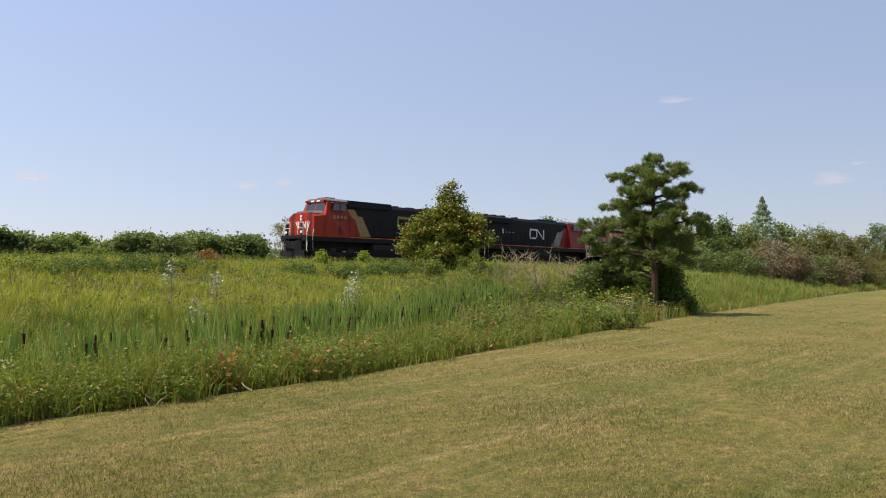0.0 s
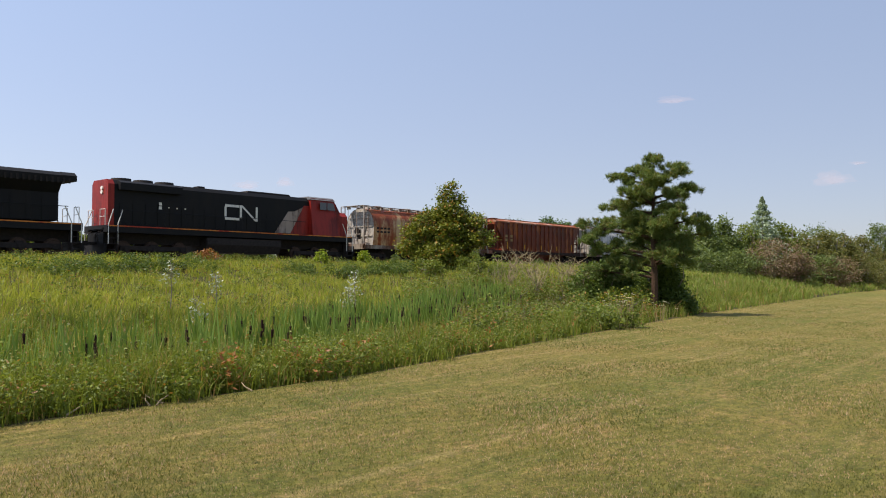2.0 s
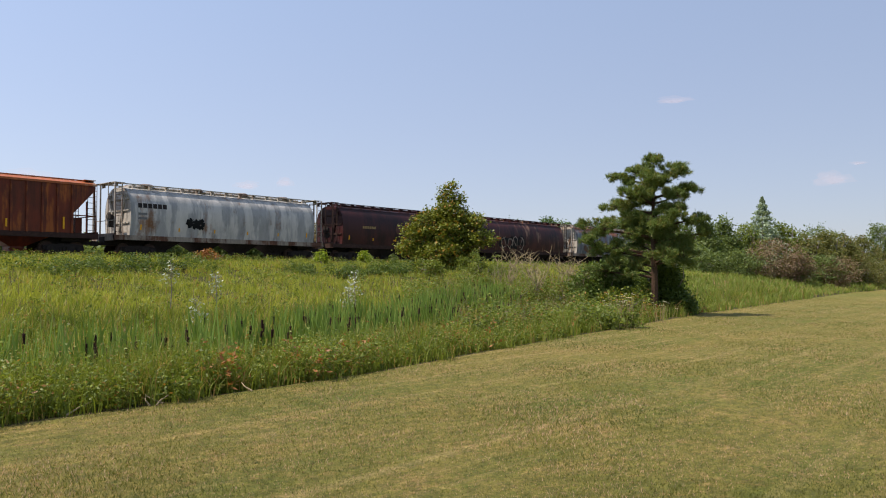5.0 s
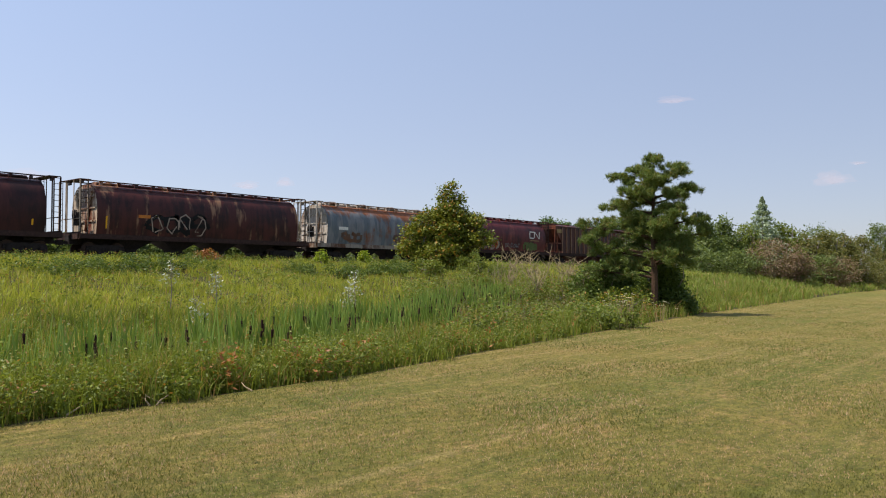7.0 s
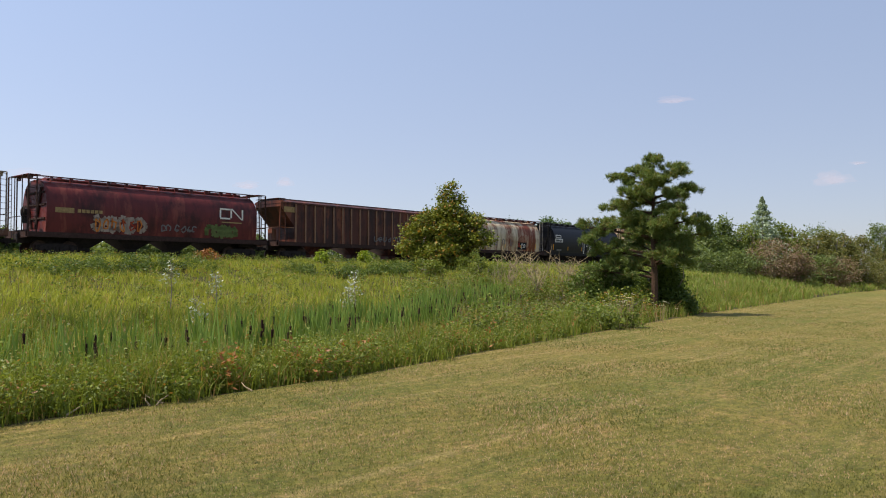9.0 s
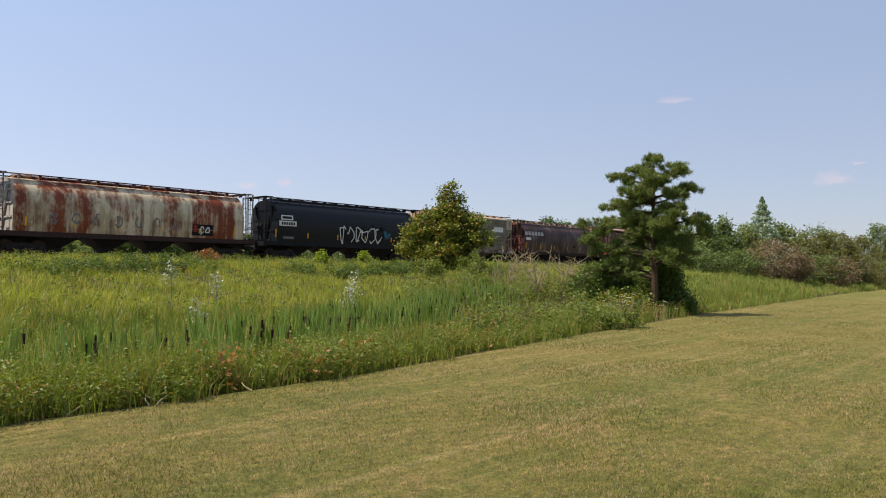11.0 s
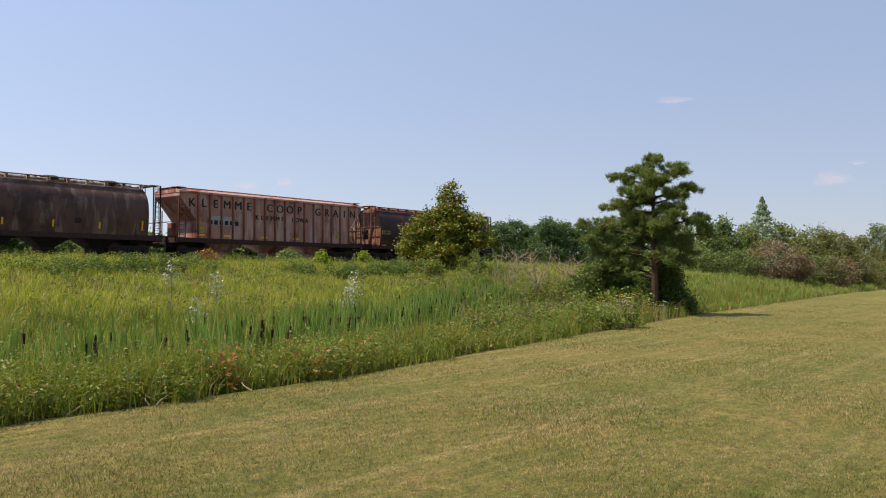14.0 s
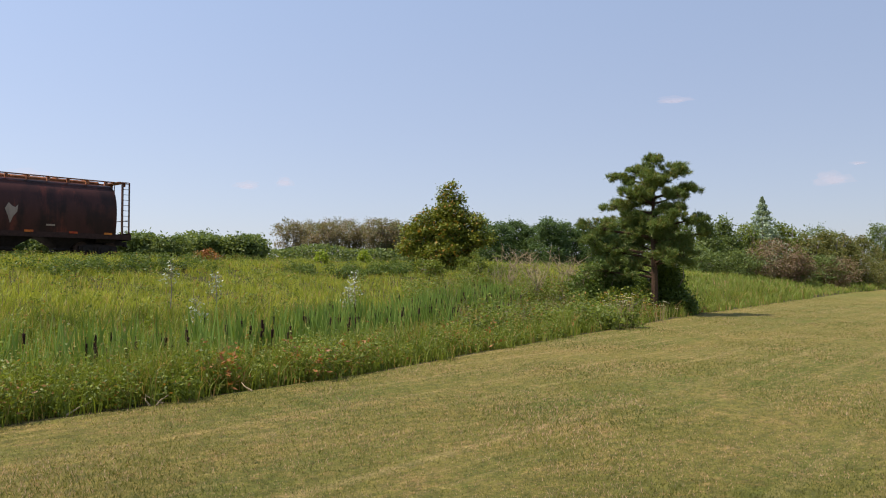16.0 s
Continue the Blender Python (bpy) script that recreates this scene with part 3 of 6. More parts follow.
def smooth_hopper(L, label, paint, end_paint, under_paint):
    """Short flat-sided hopper with bands along its sides and roofed ends."""
    car = thing("covered_hopper", label, "rail wagon", "wagons of the train")
    half = L / 2
    over, foot = half - 0.62, half - 1.75
    bm = bmesh.new()
    prism(bm, [(-over, 4.5), (-over, 3.4), (-foot, 2.5), (-foot, 1.36), (foot, 1.36), (foot, 2.5), (over, 3.4), (over, 4.5)], -1.5, 1.5)
    part("body_shell", bm, paint, car)
    bm = bmesh.new()
    prism(bm, [(-1.53, 4.4), (-1.53, 4.5), (-1.0, 4.68), (1.0, 4.68), (1.53, 4.5), (1.53, 4.4)], -over - 0.02, over + 0.02, "x")
    part("roof", bm, end_paint, car)
    for z, h, d in ((4.3, 0.1, 0.05), (3.72, 0.06, 0.05), (2.42, 0.08, 0.06), (2.0, 0.05, 0.05)):
        bm = bmesh.new()
        box(bm, -foot + 0.02, foot - 0.02, -1.5 - d, -1.501, z, z + h)
        box(bm, -foot + 0.02, foot - 0.02, 1.501, 1.5 + d, z, z + h)
        part("side_band", bm, paint, car)
    for e in (-1, 1):
        bm = bmesh.new()
        x0, x1 = sorted((e * (over + 0.015), e * (over - 0.9)))
        box(bm, x0, x1, -1.515, 1.515, 3.5, 4.39)
        part("end_panel", bm, end_paint, car)
        for y in (-1.4, 1.4):
            bars(car, "end_post", end_paint, [((e * (half - 0.6), y, 1.3), (e * (half - 0.6), y, 4.4))], 0.05)
            bars(car, "end_post", end_paint, [((e * (half - 1.5), y, 1.3), (e * (half - 1.5), y, 2.9))], 0.04)
            bars(car, "end_rail", end_paint, [((e * (half - 0.6), y, 2.5), (e * (half - 1.7), y, 2.5))], 0.03)
        bm = bmesh.new()
        ladder(bm, e * (half - 0.95), -1.52, 1.1, 3.6, "x")
        part("ladder", bm, end_paint, car)
        bm = bmesh.new()
        ladder(bm, e * (half - 0.58), 1.0, 1.1, 4.6, "y")
        part("ladder", bm, end_paint, car)
    frame_under(car, L, under_paint, 2, paint)
    hatch_row(car, -over + 0.8, over - 0.8, 4.78, end_paint, 8)
    roof_walk(car, L, 4.84, end_paint, half - 0.6)
    running_gear(car, half, half - 2.3)
    return car


def side_text(car, words, x, z, size, material, y, name="lettering", stretch=1.0):
    cu = bpy.data.curves.new(name, "FONT")
    cu.body, cu.size, cu.extrude, cu.align_x, cu.space_character = words, size, 0.004, "CENTER", stretch
    tmp = new("tmp", cu)
    dg = bpy.context.evaluated_depsgraph_get()
    me = bpy.data.meshes.new_from_object(tmp.evaluated_get(dg))
    bpy.data.objects.remove(tmp)
    me.materials.clear()
    me.materials.append(material)
    bold = bmesh.new()
    for shift in (-0.022, 0.022):
        first = len(bold.verts)
        bold.from_mesh(me)
        bold.verts.ensure_lookup_table()
        for v in bold.verts[first:]:
            v.co.x += shift
            v.co.z += 0.001 * (shift > 0)
    bold.to_mesh(me)
    bold.free()
    return part_of(name, me, car, "", pose(x, y, z, 90, 0, 0))


def monogram(car, x, z, w, h, t, material, y):
    """The railway's mark as plain bars: an open bracket and a folded band."""
    bm = bmesh.new()
    a = w * 0.44
    for r in ((x, x + t, z + t, z + h - t), (x + t * 0.3, x + a, z, z + t), (x + t * 0.3, x + a, z + h - t, z + h)):
        box(bm, r[0], r[1], y - 0.012, y, r[2], r[3])
    b = x + a + t * 0.25
    box(bm, b, b + t, y - 0.012, y, z + t, z + h)
    prism(bm, [(b + t * 0.2, z + h), (b + t * 1.35, z + h), (x + w - t * 0.2, z), (x + w - t * 1.35, z)], y - 0.014, y - 0.002)
    box(bm, x + w - t, x + w, y - 0.012, y, z, z + h - t * 0.3)
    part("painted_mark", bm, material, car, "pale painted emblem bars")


def scrawl(car, x0, x1, z0, z1, y_of, colours, seed, name="graffiti", n=9):
    """Spray-painted shapes and rust blotches, one mesh a colour, lying on the side's surface."""
    rng = np.random.default_rng(seed)
    for k, (mat_, dense) in enumerate(colours):
        bm = bmesh.new()
        for i in range(n):
            cx = x0 + (x1 - x0) * (i + 0.5) / n + rng.normal(0, 0.05)
            pts = []
            turn = rng.uniform(0, 6.28)
            rx, rz = (x1 - x0) / n * 0.55 * dense, (z1 - z0) * 0.48
            for j in range(9):
                a = turn + j * rng.uniform(0.45, 0.9)
                pts.append((cx + rx * math.cos(a) * rng.uniform(0.6, 1.15), (z0 + z1) / 2 + rz * math.sin(a) * rng.uniform(0.6, 1.1)))
            wide = 0.04 + 0.1 * (dense > 1.1)
            for p, q in zip(pts, pts[1:]):
                d = Vector((q[0] - p[0], q[1] - p[1]))
                if d.length < 0.02:
                    continue
                nrm = Vector((-d.y, d.x)).normalized() * wide
                lift = 0.014 + 0.005 * k + 0.0004 * i
                rows = []
                for step in range(5):
                    c = (p[0] + d.x * step / 4, p[1] + d.y * step / 4)
                    rows.append([bm.verts.new((u, -y_of(w) - lift, w)) for u, w in ((c[0] - nrm.x, c[1] - nrm.y), c, (c[0] + nrm.x, c[1] + nrm.y))])
                for a, b in zip(rows, rows[1:]):
                    bm.faces.new((a[0], b[0], b[1], a[1]))
                    bm.faces.new((a[1], b[1], b[2], a[2]))
        part(name, bm, mat_, car, "spray-painted graffiti and rust blotches")


def flat_y(v):
    return lambda z: v


def side_plate(car, name, x0, x1, z0, z1, material, label="", y_of=barrel_y, lift=0.012):
    """A thin plate or paint patch that follows the side."""
    bm = bmesh.new()
    lo = [bm.verts.new((x, -y_of(z0) - lift, z0)) for x in (x0, x1)]
    hi = [bm.verts.new((x, -y_of(z1) - lift, z1)) for x in (x0, x1)]
    bk = [bm.verts.new((x, -y_of(z) - 0.001, z)) for z in (z0, z1) for x in (x0, x1)]
    bm.faces.new((lo[0], lo[1], hi[1], hi[0]))
    bm.faces.new((bk[0], bk[1], lo[1], lo[0]))
    bm.faces.new((hi[0], hi[1], bk[3], bk[2]))
    bm.faces.new((bk[0], lo[0], hi[0], bk[2]))
    bm.faces.new((lo[1], bk[1], bk[3], hi[1]))
    part(name, bm, material, car, label)


def reflectors(car, L, y_of, n=6, first=2.0, z=1.62, h=0.5):
    for i in range(n):
        x = -L / 2 + first + i * (L - 2 * first) / (n - 1)
        hh = h if i in (0, n - 1) else h * 0.65
        side_plate(car, "reflector", x - 0.05, x + 0.05, z, z + hh, M_YELLOWMARK, "", y_of)


# ---------------- locomotives ----------------
def loco_frame(car, half, lead):
    """Deck, sills, fuel tank, steps, pilots and couplers. lead: -1 or 1, the end with the cab."""
    bm = bmesh.new()
    box(bm, -half + 0.75, half - 0.75, -1.5, 1.5, 1.42, 1.86)
    rounded(bm, 0.02, 1)
    part("deck", bm, M_BLACK, car)
    bm = bmesh.new()
    box(bm, -half + 0.8, half - 0.8, -1.515, -1.502, 1.88 - 0.1, 1.95 - 0.1)
    box(bm, -half + 0.8, half - 0.8, 1.502, 1.515, 1.78, 1.85)
    part("sill_stripe", bm, M_STRIPE, car, "orange and cream sill stripe")
    bm = bmesh.new()
    prism(bm, [(-1.45, 1.45), (-1.5, 1.0), (-1.2, 0.45), (1.2, 0.45), (1.5, 1.0), (1.45, 1.45)], -3.2, 3.0, "x")
    rod(bm, (-3.1, -1.25, 1.35), (2.9, -1.25, 1.35), 0.12, n=8)
    part("fuel_tank", bm, M_UNDER, car)
    bm = bmesh.new()
    box(bm, -half + 1.0, half - 1.0, -0.5, 0.5, 0.9, 1.56)
    part("centre_sill", bm, M_UNDER, car)
    for e in (-1, 1):
        bm = bmesh.new()
        box(bm, *sorted((e * (half - 0.75), e * (half - 0.86))), -0.98, 0.98, 0.75, 1.7)
        rounded(bm, 0.02, 1)
        part("pilot_plate", bm, M_BLACK, car)
        bm = bmesh.new()
        prism(bm, [(-1.45, 0.8), (-1.4, 0.18), (0, 0.12), (1.4, 0.18), (1.45, 0.8)], *sorted((e * (half - 0.62), e * (half - 0.76))), "x")
        part("snow_plough", bm, M_BLACK, car)
        bm = bmesh.new()
        box(bm, *sorted((e * (half - 0.7), e * (half - 1.5))), -1.0, 1.0, 1.62, 1.72)
        part("porch", bm, M_BLACK, car)
        for y in (-0.75, -0.5, 0.5, 0.75):
            bm = bmesh.new()
            tube(bm, [(e * (half - 0.74), y, 1.5), (e * (half - 0.5), y * 1.02, 1.3), (e * (half - 0.52), y * 1.05, 0.8)], 0.03, 0.025, 6)
            part("air_hose", bm, M_UNDER, car)
        for y in (-1.3, 1.3):
            bm = bmesh.new()
            for k in range(4):
                box(bm, *sorted((e * (half - 0.86), e * (half - 1.35))), y - 0.22, y + 0.22, 0.45 + 0.36 * k, 0.49 + 0.36 * k)
            box(bm, *sorted((e * (half - 1.36), e * (half - 1.4))), y - 0.24, y + 0.24, 0.4, 1.6)
            part("steps", bm, M_UNDER, car)
            bm = bmesh.new()
            s = 1 if y > 0 else -1
            for x in (half - 0.82, half - 1.42):
                rod(bm, (e * x, s * 1.5, 0.7), (e * x, s * 1.5, 1.9), 0.03, n=6)
                rod(bm, (e * x, s * 1.5, 1.9), (e * (x - 0.35), s * 1.4, 2.85), 0.03, n=6)
            part("step_handrail", bm, M_HANDRAIL, car)
        for y in (-1.1, 0.45):
            bm = bmesh.new()
            rod(bm, (e * (half - 0.8), y, 1.86), (e * (half - 0.8), y, 2.85), 0.025, n=5)
            rod(bm, (e * (half - 0.8), y + 0.65, 1.86), (e * (half - 0.8), y + 0.65, 2.85), 0.025, n=5)
            rod(bm, (e * (half - 0.8), y, 2.85), (e * (half - 0.8), y + 0.65, 2.85), 0.025, n=5)
            rod(bm, (e * (half - 0.8), y, 2.4), (e * (half - 0.8), y + 0.65, 2.4), 0.02, n=5)
            part("end_handrail", bm, M_HANDRAIL, car)
    bm = bmesh.new()
    for y in (-1.44, 1.44):
        x0, x1 = (-half + 8.2, half - 1.6) if lead < 0 else (-half + 1.6, half - 5.6)
        rod(bm, (x0, y, 2.82), (x1, y, 2.82), 0.02, n=5)
        k = x0
        while k <= x1:
            rod(bm, (k, y, 1.86), (k, y, 2.82), 0.02, n=5)
            k += 1.5
    part("side_handrail", bm, M_BLACK, car)
    running_gear(car, half, half - 4.1, True)


def cab_window(car, pts, y):
    bm = bmesh.new()
    prism(bm, pts, y - 0.015, y)
    part("cab_window", bm, M_GLASS, car, "dark cab side glass")


def lead_loco(L):
    half = L / 2
    car = thing("locomotive", "black diesel locomotive with orange-red cab and nose", "locomotive", "locomotives")
    loco_frame(car, half, -1)
    # nose and cab
    bm = bmesh.new()
    prism(bm, [(-1.5, 1.86), (-1.5, 3.5), (-0.95, 3.82), (0.95, 3.82), (1.5, 3.5), (1.5, 1.86)], -9.65, -8.2, "x")
    for v in bm.verts:
        if v.co.x < -9 and v.co.z > 3.3:
            v.co.z -= 0.18
    rounded(bm, 0.06, 2)
    part("nose", bm, M_RED, car, "orange-red short nose")
    bm = bmesh.new()
    prism(bm, [(-8.45, 1.86), (-8.45, 3.55), (-8.05, 4.72), (-6.05, 4.72), (-6.05, 1.86)], -1.52, 1.52)
    for v in bm.verts:
        if v.co.z > 4.6:
            v.co.y *= 0.8
        elif 3.0 < v.co.z < 4.0:
            v.co.y *= 1.0
    rounded(bm, 0.05, 2)
    part("cab", bm, M_RED, car, "orange-red wide cab")
    bm = bmesh.new()
    prism(bm, [(-1.3, 4.66), (-1.0, 4.86), (1.0, 4.86), (1.3, 4.66)], -8.1, -5.95, "x")
    box(bm, -7.6, -6.6, -0.5, 0.5, 4.85, 5.0)
    part("cab_roof", bm, M_GREYROOF, car)
    for y0, y1 in ((-1.12, -0.08), (0.08, 1.12)):
        bm = bmesh.new()
        vs = []
        for y, z in ((y0, 3.82), (y1, 3.82), (y1 * 0.93, 4.5), (y0 * 0.93, 4.5)):
            x = -8.45 + (z - 3.55) * 0.4 / 1.17
            vs.append((x, y, z))
        a = [bm.verts.new((x - 0.02, y, z)) for x, y, z in vs]
        b = [bm.verts.new((x + 0.03, y, z)) for x, y, z in vs]
        bm.faces.new(a)
        for k in range(4):
            bm.faces.new((a[k], a[(k + 1) % 4], b[(k + 1) % 4], b[k]))
        part("windshield", bm, M_GLASS, car, "dark cab windshield")
    for s in (-1, 1):
        yy = -1.47 if s < 0 else 1.475
        cab_window(car, [(-7.75, 3.9), (-7.6, 4.42), (-7.0, 4.42), (-7.0, 3.9)], yy)
        cab_window(car, [(-6.9, 3.9), (-6.9, 4.42), (-6.35, 4.42), (-6.35, 3.9)], yy)
    bm = bmesh.new()
    box(bm, -7.85, -6.25, -1.62, -1.42, 4.46, 4.5)
    part("sunshade", bm, M_GREYROOF, car)
    for y in (-0.35, 0.35):
        bm = bmesh.new()
        box(bm, -8.24, -8.06, y - 0.2, y + 0.2, 4.6, 4.72)
        part("number_board", bm, M_WHITE, car)
    bm = bmesh.new()
    rod(bm, (-9.72, 0.0, 3.12), (-9.6, 0.0, 3.12), 0.09, n=12)
    rod(bm, (-9.72, 0.0, 3.36), (-9.6, 0.0, 3.36), 0.09, n=12)
    part("headlight", bm, M_LAMP, car)
    for y in (-0.9, 0.9):
        bm = bmesh.new()
        rod(bm, (-10.45, y, 2.1), (-10.35, y, 2.1), 0.1, n=10)
        part("ditch_light", bm, M_LAMP, car)
        bm = bmesh.new()
        box(bm, -10.4, -10.26, y - 0.1, y + 0.1, 1.7, 2.75)
        rounded(bm, 0.02, 1)
        part("light_post", bm, M_UNDER, car)
        bm = bmesh.new()
        s = 1 if y > 0 else -1
        tube(bm, [(-9.95, s * 1.15, 2.95), (-10.25, s * 1.38, 2.15), (-10.25, s * 1.42, 1.0)], 0.03, 0.03, 6)
        part("nose_handrail", bm, M_HANDRAIL, car, "white painted nose handrail")
    bm = bmesh.new()
    prism(bm, [(-1.2, 3.6), (-0.9, 3.8), (0.9, 3.8), (1.2, 3.6)], -9.3, -8.36, "x")
    for v in bm.verts:
        v.co.z += 0.06 * (v.co.x + 9.3)
    part("nose_top", bm, M_GREYROOF, car, "grey anti-glare nose top")
    bm = bmesh.new()
    box(bm, -8.2, -8.08, -1.15, 1.15, 4.56, 4.72)
    rounded(bm, 0.03, 1)
    part("windshield_header", bm, M_RED, car)
    for y in (-1.02, 1.02):
        bm = bmesh.new()
        rod(bm, (-8.36, y, 4.64), (-8.1, y, 4.64), 0.09, n=10)
        part("marker_lamp", bm, M_RED, car)
    for y in (-0.6, 0.25):
        bm = bmesh.new()
        prism(bm, [(y, 2.35), (y + 0.1, 2.35), (y + 0.45, 2.95), (y + 0.35, 2.95)], -9.68, -9.651, "x")
        box(bm, -9.68, -9.651, y, y + 0.1, 2.35, 2.95)
        part("nose_mark", bm, M_WHITE, car, "pale painted emblem bars")
    for k in range(4):
        bm = bmesh.new()
        box(bm, -7.7 + k * 0.38, -7.47 + k * 0.38, -1.535, -1.522, 3.24, 3.5)
        part("number_bar", bm, M_CREAM, car)
    # hood
    bm = bmesh.new()
    prism(bm, [(-1.12, 1.86), (-1.12, 4.55), (-0.95, 4.75), (0.95, 4.75), (1.12, 4.55), (1.12, 1.86)], -6.05, -0.7, "x")
    box(bm, -5.9, -0.9, -1.3, 1.3, 4.2, 4.7)
    part("front_hood", bm, M_BLACK, car)
    bm = bmesh.new()
    prism(bm, [(-1.05, 1.86), (-1.05, 4.35), (-0.85, 4.6), (0.85, 4.6), (1.05, 4.35), (1.05, 1.86)], -0.7, 3.9, "x")
    part("engine_hood", bm, M_BLACK, car)
    bm = bmesh.new()
    prism(bm, [(-1.05, 1.86), (-1.05, 3.5), (-1.5, 4.1), (-1.52, 4.5), (-1.2, 4.72), (1.2, 4.72), (1.52, 4.5), (1.5, 4.1), (1.05, 3.5), (1.05, 1.86)], 3.9, 9.2, "x")
    part("radiator_hood", bm, M_BLACK, car)
    bm = bmesh.new()
    prism(bm, [(-1.53, 4.2), (-1.54, 4.52), (-1.2, 4.74), (1.2, 4.74), (1.54, 4.52), (1.53, 4.2)], 9.2, 10.05, "x")
    part("radiator_overhang", bm, M_BLACK, car)
    for k in range(18):
        bm = bmesh.new()
        box(bm, 4.1 + k * 0.32, 4.22 + k * 0.32, -1.545, -1.5, 4.16, 4.48)
        part("grille_slat", bm, M_UNDER, car)
    for x in np.arange(-5.5, 9, 0.86):
        if 4.2 < x < 4.6:
            continue
        bm = bmesh.new()
        yy = 1.12 if x < -1.2 else 1.05
        box(bm, x, x + 0.72, -yy - 0.02, -yy, 2.0, 3.35)
        rounded(bm, 0.008, 1)
        part("hood_door", bm, M_BLACK, car)
    bm = bmesh.new()
    rod(bm, (0.9, 0, 4.6), (0.9, 0, 4.78), 0.05, n=8)
    for k in (-0.12, 0.0, 0.12):
        rod(bm, (0.55, k, 4.82), (1.15, k, 4.82), 0.035, 0.06, n=8)
    part("horn", bm, M_UNDER, car)
    bm = bmesh.new()
    prism(bm, [(2.0, 4.58), (2.1, 4.82), (3.0, 4.82), (3.1, 4.58)], -0.35, 0.35)
    part("exhaust_stack", bm, M_UNDER, car)
    for x in (5.2, 7.6):
        bm = bmesh.new()
        rod(bm, (x, 0, 4.7), (x, 0, 4.8), 0.8, n=20)
        part("roof_fan", bm, M_UNDER, car)
    # paint break: red field and cream slash on the hood's side
    for s in (-1, 1):
        y0, y1 = (-1.146, -1.142) if s < 0 else (1.142, 1.146)
        bm = bmesh.new()
        prism(bm, [(-6.04, 1.9), (-6.04, 4.08), (-5.75, 4.08), (-5.55, 3.75), (-4.95, 3.3), (-4.4, 1.9)], y0, y1)
        part("red_field", bm, M_RED, car)
        bm = bmesh.new()
        prism(bm, [(-5.85, 4.1), (-5.1, 4.1), (-4.7, 3.6), (-4.2, 3.55), (-3.2, 1.92), (-4.4, 1.92), (-5.0, 3.3), (-5.45, 3.5)], y0 - 0.006, y1 + 0.006)
        part("cream_slash", bm, M_CREAM, car, "cream painted slash")
    monogram(car, 0.05, 2.72, 3.05, 1.15, 0.22, M_CREAM, -1.075)
    for k in range(10):
        bm = bmesh.new()
        box(bm, -0.05 + k * 0.29, 0.14 + k * 0.29, -1.09, -1.078, 2.38, 2.5)
        part("lettering_bar", bm, M_GREYROOF, car)
    return car


